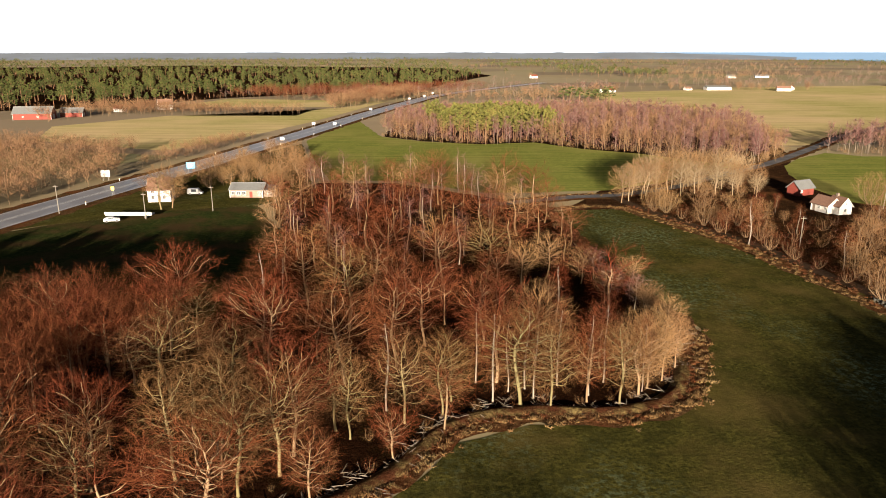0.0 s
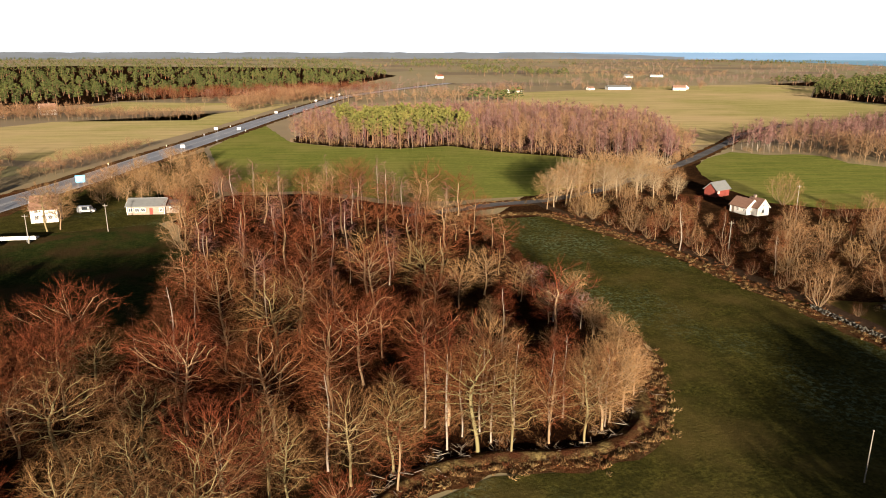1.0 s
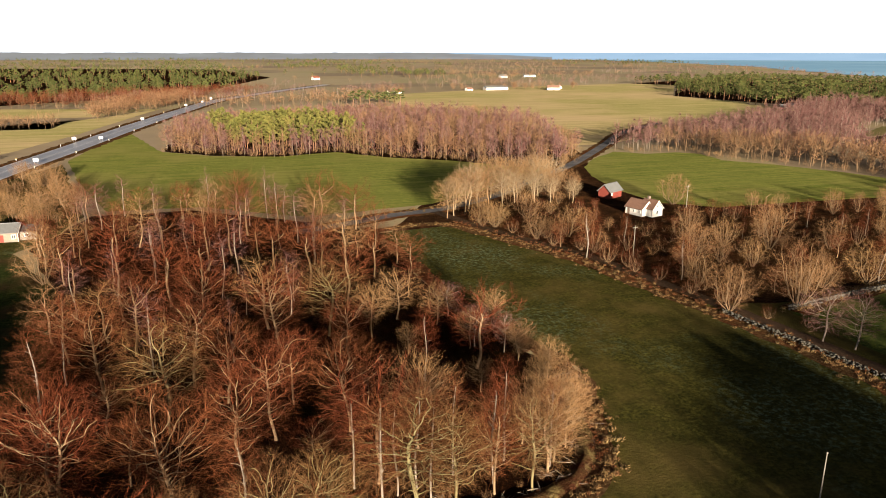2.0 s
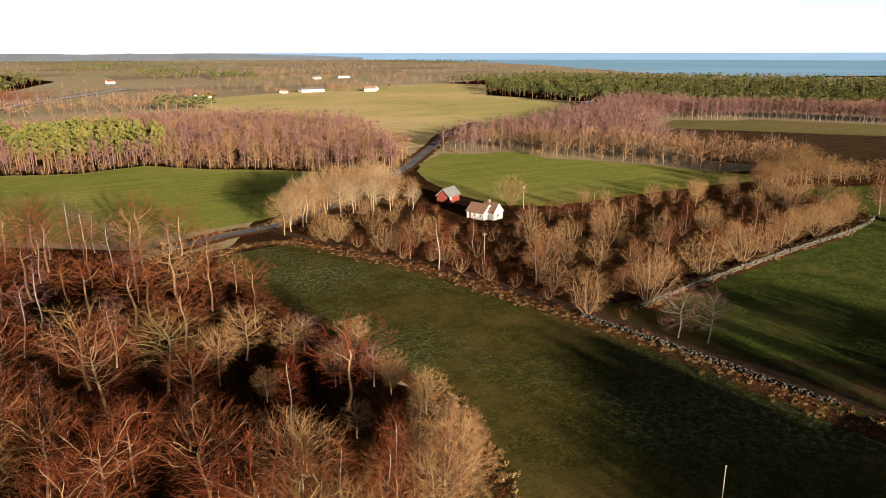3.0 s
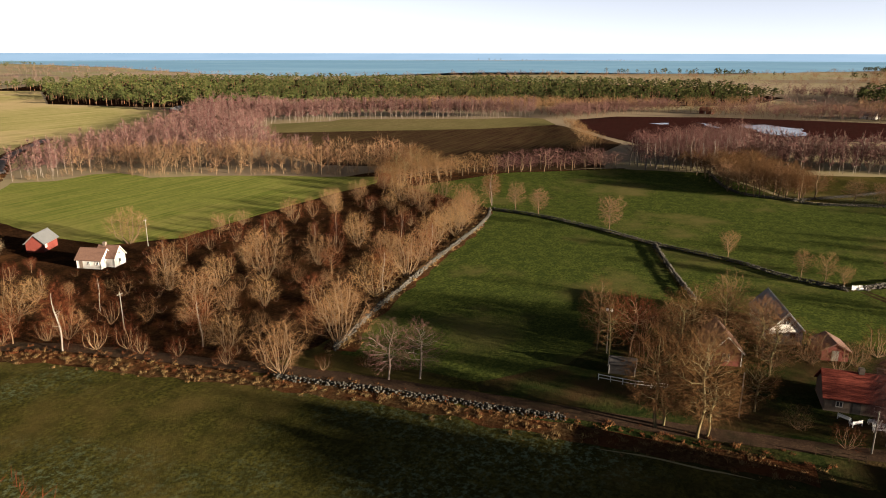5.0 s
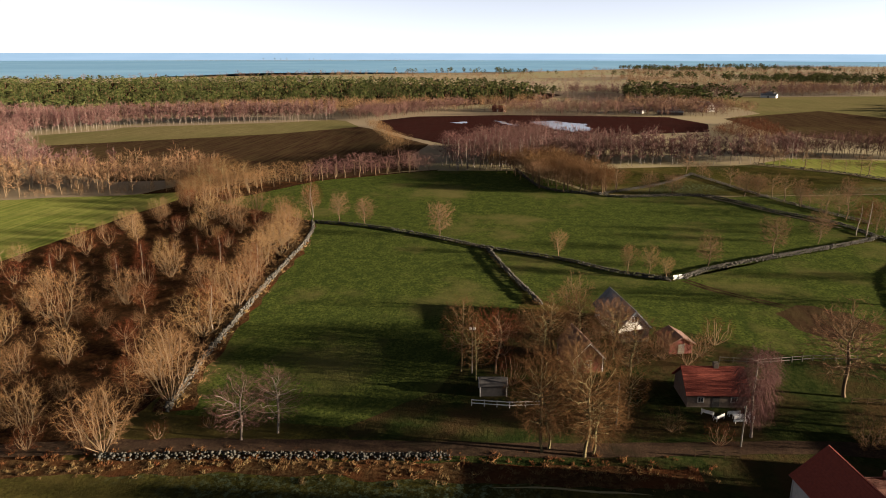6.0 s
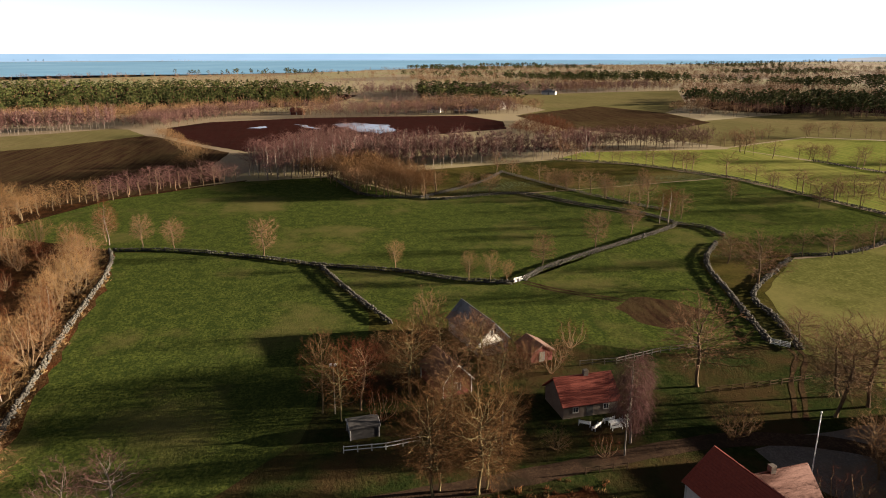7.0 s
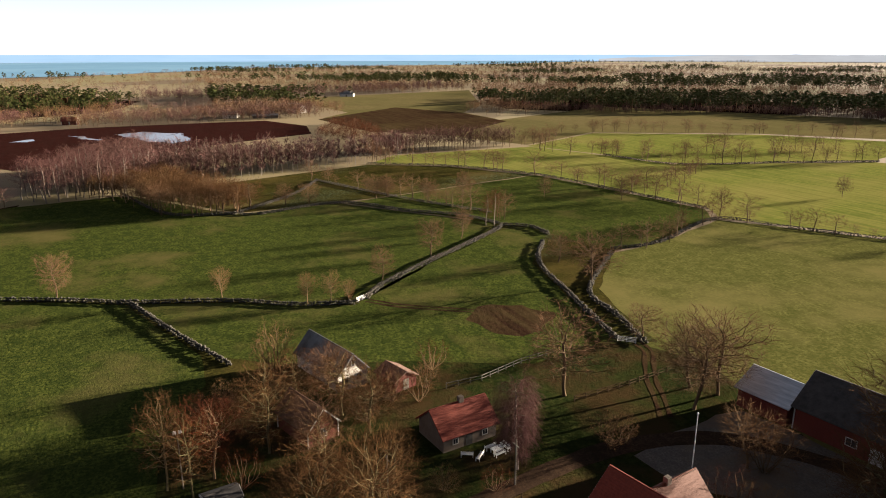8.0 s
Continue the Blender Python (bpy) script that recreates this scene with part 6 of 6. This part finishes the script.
for x, y, turn, L, W, e, r, wl, rf, lab in ((356, 930, 5, 44, 14, 4.5, 7, M_WHITE, M_TIN, "long white farm hall with a metal roof"), (316, 925, 20, 12, 8, 3, 5.5, M_WHITE, M_TILE_BROWN, "white farm cottage beside the hall"), (430, 905, -15, 22, 10, 4.5, 8, M_WHITE, M_TILE_BROWN, "white farmhouse at the edge of the field"), (452, 930, 60, 14, 9, 4, 7.5, M_WHITE, M_TILE_ORANGE, "white farm building with an orange roof"),
                                      (207, 880, 15, 11, 8, 3.5, 7, M_WHITE, M_TILE_ORANGE, "white house among far trees"), (192, 872, 80, 8, 6, 3, 6, M_WHITE, M_TILE_BROWN, "small white house among distant trees"), (540, 1350, 10, 22, 10, 4.5, 8, M_WHITE, M_TIN, "white farmhouse on the distant plain"), (610, 1380, -5, 34, 11, 4, 7, M_WHITE, M_TIN, "long pale far farm hall"), (170, 1350, 30, 18, 10, 5, 9, M_WHITE, M_TILE_ORANGE, "white house on the far plain"),
                                      (503, 560, 20, 14, 8, 3, 5, M_TIN, M_TIN, "pale metal-roofed shed beside the birch wood"), (486, 548, -20, 10, 7, 3, 5.2, M_RED, M_TIN, "red shed with a pale roof beside the birch wood"), (704, 113, 15, 10, 7, 3, 6, M_RED, M_TILE_RED, "red cottage beyond the wet field"), (693, -24, 10, 14, 8, 3.2, 6.5, M_WHITE, M_TIN, "white house beyond the wet field"), (716, -60, 0, 30, 8, 3, 4.5, M_WHITE, M_TIN, "long low white building"), (746, -92, 60, 14, 10, 4, 9, M_WHITE, M_TIN, "white gabled house beyond the fields"), (976, -226, 10, 24, 9, 4, 7, M_WHITE, M_TIN, "white barn among distant fields")):
    L, W, e, r = L * 0.75, W * 0.75, e * 0.75, r * 0.75
    gable_house("house" if L < 20 else "farm_hall", x, y, turn, L, W, e, r, wl, rf, lab, [("s", -L / 4, 1.0, 1.2, 1.2), ("s", L / 4, 1.0, 1.2, 1.2), ("w", 0, 1.0, 1.2, 1.2)], [("s", 0, 1.2, 2.1, M_WOOD)], None, None, 0.4)

# the farm by the track
gable_house("stone_barn", 144.1, 55.0, 14.5, 14, 6, 3.0, 6.2, M_LIME, M_BARN_TIN, "whitewashed stone barn with a dark metal roof, shade painted in", [("w", -1.2, 1.3, 1.0, 1.2), ("w", 1.4, 1.3, 1.0, 1.2), ("w", 0.2, 4.0, 1.2, 1.3)], [("w", 3.0, 0.9, 1.9, M_WOOD)], None, None, 0.4, "barn")
gable_house("red_cottage", 126.6, 64.2, 17, 8.5, 5.2, 2.8, 5.5, M_RED, M_TILE_BROWN, "red wooden cottage with white trim among bare trees", [("w", 0, 1.0, 1.2, 1.3)], [], None, M_WHITE)
gable_house("cottage", 116, 44, 96, 9.3, 7, 2.4, 5.2, M_BRICK, M_TILE_RED, "low stone cottage with a red tiled roof", [("n", -2.6, 0.9, 0.9, 0.9), ("n", 2.6, 0.9, 0.9, 0.9)], [("n", 0.2, 1.1, 2.0, M_BLACK)], -0.5, None)
gable_house("shed", 135.5, 46, 15, 5.5, 4.5, 2.0, 3.2, M_RED, M_TILE_BROWN, "small wooden shed with a dark red roof", [], [("w", 0, 1.2, 1.9, M_WOOD)], None, None, 0.3, "shed")
gable_house("farmhouse", 83.7, 34.9, 10.5, 13, 8, 3.4, 7.0, M_WHITE, M_TILE_RED, "farmhouse with a dark red tiled roof", [("n", -3, 1.0, 1.1, 1.2), ("n", 3, 1.0, 1.1, 1.2), ("e", 0, 1.0, 1.1, 1.2)], [], None, M_WHITE)
gable_house("farmhouse_wing", 85.9, 30.3, 98, 8, 6, 3.0, 6.0, M_WHITE, M_TILE_ORANGE, "farmhouse wing with an orange tiled roof", [("n", 0, 1.0, 1.1, 1.2)], [], 1.0, M_WHITE)
gable_house("red_barn", 100.3, -6, 7, 8.5, 8.4, 3.4, 5.8, M_RED, M_TIN_RUST, "red barn with a streaked pale metal roof", [], [("n", 0, 2.4, 2.6, M_RED)], None, None, 0.5, "barn")
gable_house("red_barn", 85.6, -9.6, 7.5, 20, 10.5, 4.0, 8.0, M_RED, M_BLACK, "long red barn with a black roof", [("n", 1.4, 1.2, 1.6, 1.2)], [("n", -2.2, 2.0, 2.3, M_WHITE), ("n", -5.5, 2.4, 2.4, M_WHITE)], None, M_WHITE, 0.5, "barn")
gable_house("open_shelter", 113, 79, 98, 4.2, 3.0, 1.8, 2.4, M_BLACK, M_BLACK, "low black shelter with a black felt roof", [], [], None, M_WHITE, 0.2, "shelter")


gable_house("house", 709, -88, 20, 11, 8, 4, 8, M_LIME, M_TILE_BROWN, "white gabled house beyond the ploughed field", [("w", 0, 1.2, 1.2, 1.3), ("w", 0, 4.4, 1.0, 1.0)], [("n", 0, 1.0, 2.1, M_WOOD)], None, None)
gable_house("house", 679, -18, 70, 12, 8, 3.2, 6, M_LIME, M_TIN, "white house with a pale metal roof beyond the ploughed field", [("w", 0, 1.2, 1.2, 1.3)], [("n", 0, 1.0, 2.1, M_WOOD)], None, None)
gable_house("outbuilding", 667, -46, 80, 22, 6, 2.2, 3.4, M_BRICK, M_TIN, "long low outbuilding beyond the ploughed field", [("w", 0, 1.0, 1.0, 1.0)], [("n", 3, 1.2, 1.9, M_WOOD)], None, None, 0.4, "outbuilding")
gable_house("red_house", 676, 108, 75, 11, 7, 3, 5.6, M_RED, M_TILE_RED, "red wooden house at the edge of the ploughed field", [("w", 0, 1.0, 1.2, 1.2)], [("n", 0, 1.0, 2.1, M_WHITE)], None, M_WHITE)
gable_house("shed", 938, -212, 60, 18, 9, 3, 5, M_LIME, M_TIN, "pale shed beside the far stubble field", [("w", 0, 1.0, 1.2, 1.2)], [("n", 0, 2.0, 2.4, M_WOOD)], None, None, 0.4, "shed")


# ---- smaller things ----
def pole(name, x, y, h, r, material, label, category, arm=False):
    root = new(name)
    root.matrix_basis = pose(x, y, 0)
    tagged(root, label, category)
    bm = bmesh.new()
    post(bm, 0, 0, -0.2, h, r, r * 0.65, 10)
    part("shaft", bm, material, root)
    bm = bmesh.new()
    if arm:
        box(bm, -0.7, -0.05, h - 0.6, 0.7, 0.05, h - 0.48)
        part("cross_arm", bm, material, root)
        for s in (-0.6, 0.6):
            bm = bmesh.new()
            post(bm, s, 0, h - 0.48, h - 0.34, 0.035, 0.03, 8)
            part("insulator", bm, M_BRICK, root)
    else:
        bmesh.ops.create_uvsphere(bm, u_segments=10, v_segments=6, radius=r * 1.4, matrix=Matrix.Translation((0, 0, h + r)))
        part("finial", bm, material, root)
    return root


pole("flagpole", 92, 20.5, 9.6, 0.09, M_ENAMEL, "tall white flagpole without a flag", "flagpole")
pole("marker_pole", 55, 76.6, 6.8, 0.09, M_WOOD, "pale wooden pole standing in the pasture", "pole")
for x, y, h in ((91, 172, 8.0), (-88.5, 203, 8), (-72, 214, 8), (-118, 210, 9), (104, 60, 7.5), (101, 43, 6.5), (139, 216, 8)):
    pole("power_pole", x, y, h, 0.12, M_WOOD, "grey wooden power pole", "power pole", True)


def road_sign(x, y, w, h, up, material, label, turn=0.0):
    root = new("road_sign")
    root.matrix_basis = pose(x, y, 0, 0, 0, turn)
    tagged(root, label, "road sign", "road signs")
    for s in (-1, 1):
        bm = bmesh.new()
        post(bm, s * w * 0.3, 0, -0.2, up + h, 0.06, 0.06, 8)
        part("post", bm, M_METAL, root)
    panel = boxed("panel", (-w / 2, -0.12, up, w / 2, -0.07, up + h), material, root, "", 0.01)
    if material is M_SIGN_BLUE:
        for k in range(3):
            boxed("text_bar", (-w * 0.36, -0.135, up + h * (0.2 + 0.24 * k), w * (0.1 + 0.1 * k), -0.124, up + h * (0.3 + 0.24 * k)), M_SIGN_WHITE, panel)


road_sign(-104, 287, 3.4, 2.6, 1.6, M_SIGN_BLUE, "blue direction sign beside the highway", 5)
road_sign(-130, 267, 3.4, 2.6, 1.6, M_SIGN_WHITE, "back of a large pale sign beside the highway", 5)
road_sign(-115, 240, 1.0, 1.2, 1.6, M_YELLOW, "small yellow warning sign beside the highway", 5)
for x, y in ((-86, 470), (-72, 470), (-88, 385), (-60, 590), (-34, 725), (-12, 825), (-20, 770)):
    road_sign(x, y, 2.2, 1.5, 1.4, M_SIGN_WHITE, "large pale sign beside the highway", 5)
line = smooth_line(HIGHWAY, 24)
reflector = None
for i in range(4, 26):
    d = (line[i + 1] - line[i]).normalized()
    p = line[i] + Vector((-d.y, d.x, 0)) * (9.0 if i % 2 else -9.0)
    root = tagged(new("marker_post"), "white roadside marker post", "marker post", "marker posts along the highway")
    root.matrix_basis = pose(p.x, p.y, 0)
    boxed("stake", (-0.12, -0.05, -0.1, 0.12, 0.05, 1.1), M_SIGN_WHITE, root, "", 0.02)
    boxed("reflector", (-0.06, -0.062, 0.8, 0.06, -0.051, 0.98), M_YELLOW, root)


def car(x, y, turn, material, label, van=False):
    root = new("van" if van else "car")
    root.matrix_basis = pose(x, y, 0, 0, 0, turn)
    tagged(root, label, "van" if van else "car")
    L, W, H = (5.2, 1.95, 2.1) if van else (4.4, 1.75, 1.45)
    prof = [(-L / 2, 0.35), (L / 2, 0.35), (L / 2, 0.8), (L * 0.42, 0.95), (L * (0.36 if van else 0.22), 1.0), (L * (0.24 if van else 0.08), H), (-L * (0.47 if van else 0.28), H), (-L / 2, 1.0)]
    bm = bmesh.new()
    a = [bm.verts.new((px, -W / 2, pz)) for px, pz in prof]
    b = [bm.verts.new((px, W / 2, pz)) for px, pz in prof]
    bm.faces.new(a)
    bm.faces.new(b[::-1])
    for i in range(len(prof)):
        j = (i + 1) % len(prof)
        bm.faces.new((a[i], b[i], b[j], a[j]))
    bmesh.ops.recalc_face_normals(bm, faces=bm.faces)
    bmesh.ops.bevel(bm, geom=list(bm.edges), offset=0.07, segments=2, affect="EDGES")
    part("body", bm, material, root)
    for s in (-1, 1):
        boxed("side_window", (-L * 0.22, s * W / 2 - 0.01 + s * 0.012, 1.02, L * 0.10, s * W / 2 + 0.01 + s * 0.012, H - 0.12), M_GLASS, root)
        for e in (-0.31, 0.31):
            bm = bmesh.new()
            bmesh.ops.create_cone(bm, cap_ends=True, segments=16, radius1=0.33, radius2=0.33, depth=0.22, matrix=pose(e * L, s * (W / 2 - 0.08), 0.33, 90))
            part("wheel", bm, M_RUBBER, root)
    return root


car(-97, 199.5, 20, M_CAR, "white parked car in the shaded meadow")
car(-86.5, 240.5, 5, M_CAR, "white parked van beside the shed", True)
car(203, 371, 45, M_BLACK, "dark car on the country road")

# long white trailer bed behind the parked car
trailer = tagged(new("trailer"), "long white flat trailer parked by the meadow", "trailer")
trailer.matrix_basis = pose(-94, 205, 0, 0, 0, 0)
boxed("bed", (-7, -1.2, 0.9, 7, 1.2, 1.3), M_WHITE, trailer, "", 0.04)
boxed("side_board", (-7, -1.26, 1.3, 7, -1.2, 1.9), M_WHITE, trailer)
for e in (-4.5, -3.4, 5):
    bm = bmesh.new()
    bmesh.ops.create_cone(bm, cap_ends=True, segments=16, radius1=0.45, radius2=0.45, depth=2.2, matrix=pose(e, 0, 0.45, 90))
    part("wheel", bm, M_RUBBER, trailer)


def rail_fence(pts, label, material=M_ENAMEL, h=1.1, rails=2, gap=2.2):
    root = tagged(new("rail_fence"), label, "fence")
    for (x0, y0), (x1, y1) in zip(pts, pts[1:]):
        d = math.hypot(x1 - x0, y1 - y0)
        n = max(1, round(d / gap))
        m = pose(x0, y0, 0, 0, 0, math.degrees(math.atan2(y1 - y0, x1 - x0)))
        for k in range(n + 1):
            bm = bmesh.new()
            box(bm, d * k / n - 0.05, -0.05, -0.1, d * k / n + 0.05, 0.05, h + 0.05)
            bm.transform(m)
            part("post", bm, material, root)
        for r in range(rails):
            bm = bmesh.new()
            z = h * (r + 1) / rails - 0.12
            box(bm, 0, 0.052, z - 0.06, d, 0.09, z + 0.06)
            bm.transform(m)
            part("rail", bm, material, root)


rail_fence([(108, 82), (108, 76), (109, 71)], "white board fence beside the paddock")
rail_fence([(130, 39), (130, 32), (133, 22), (134, 14)], "pale rail fence behind the cottage", M_WOOD)
rail_fence([(116.5, 22), (117, 10), (118.5, -2)], "weathered rail fence across the lawn", M_BARK_DARK)
rail_fence([(97.5, 50), (97.7, 44)], "dark weathered rail fence beside the track", M_BARK_DARK)
rail_fence([(178, 38.5), (179.5, 35.5)], "pale wooden gate in the stone wall", M_ENAMEL, 1.2, 4, 1.5)
rail_fence([(133.5, -1), (131, -3.5)], "pale wooden gate at the end of the stone walls", M_ENAMEL, 1.2, 4, 1.5)


def garden_bench(x, y, turn):
    root = tagged(new("garden_bench"), "white wooden garden bench before the cottage", "bench", "white garden benches")
    root.matrix_basis = pose(x, y, 0, 0, 0, turn)
    for k in range(4):
        boxed("seat_slat", (-0.9, -0.28 + 0.14 * k, 0.42, 0.9, -0.17 + 0.14 * k, 0.46), M_ENAMEL, root)
    for k in range(3):
        boxed("back_slat", (-0.9, 0.28, 0.56 + 0.15 * k, 0.9, 0.31, 0.67 + 0.15 * k), M_ENAMEL, root)
    for u in (-0.85, 0.85):
        for v in (-0.25, 0.29):
            boxed("leg", (u - 0.04, v - 0.04, 0, u + 0.04, v + 0.04, 0.42 if v < 0 else 1.0), M_ENAMEL, root)
        boxed("armrest", (u - 0.05, -0.3, 0.62, u + 0.05, 0.3, 0.66), M_ENAMEL, root)


def garden_table(x, y, turn):
    root = tagged(new("garden_table"), "white wooden garden table before the cottage", "table")
    root.matrix_basis = pose(x, y, 0, 0, 0, turn)
    for k in range(5):
        boxed("top_slat", (-0.9, -0.4 + 0.165 * k, 0.70, 0.9, -0.26 + 0.165 * k, 0.74), M_ENAMEL, root)
    for u in (-0.75, 0.75):
        for v in (-0.3, 0.3):
            boxed("leg", (u - 0.04, v - 0.04, 0, u + 0.04, v + 0.04, 0.70), M_ENAMEL, root)


for x, y, turn in ((109.8, 45.6, 60), (108.6, 44.2, 130), (110.2, 41.6, 100), (109.2, 39.6, 190), (108.0, 41.2, 280)):
    garden_bench(x, y, turn)
garden_table(109.1, 41.2, 100)

# flood lamps on a pole in the yard
lamp = tagged(new("yard_lamp"), "two white flood lamps on a tall wooden pole", "lamp")
lamp.matrix_basis = pose(119.5, 83, 0)
bm = bmesh.new()
post(bm, 0, 0, -0.2, 8.2, 0.1, 0.07, 8)
part("shaft", bm, M_WOOD, lamp)
for s in (-0.35, 0.35):
    boxed("lamp_head", (-0.2, s - 0.22, 8.2, 0.2, s + 0.22, 8.6), M_ENAMEL, lamp, "", 0.05)
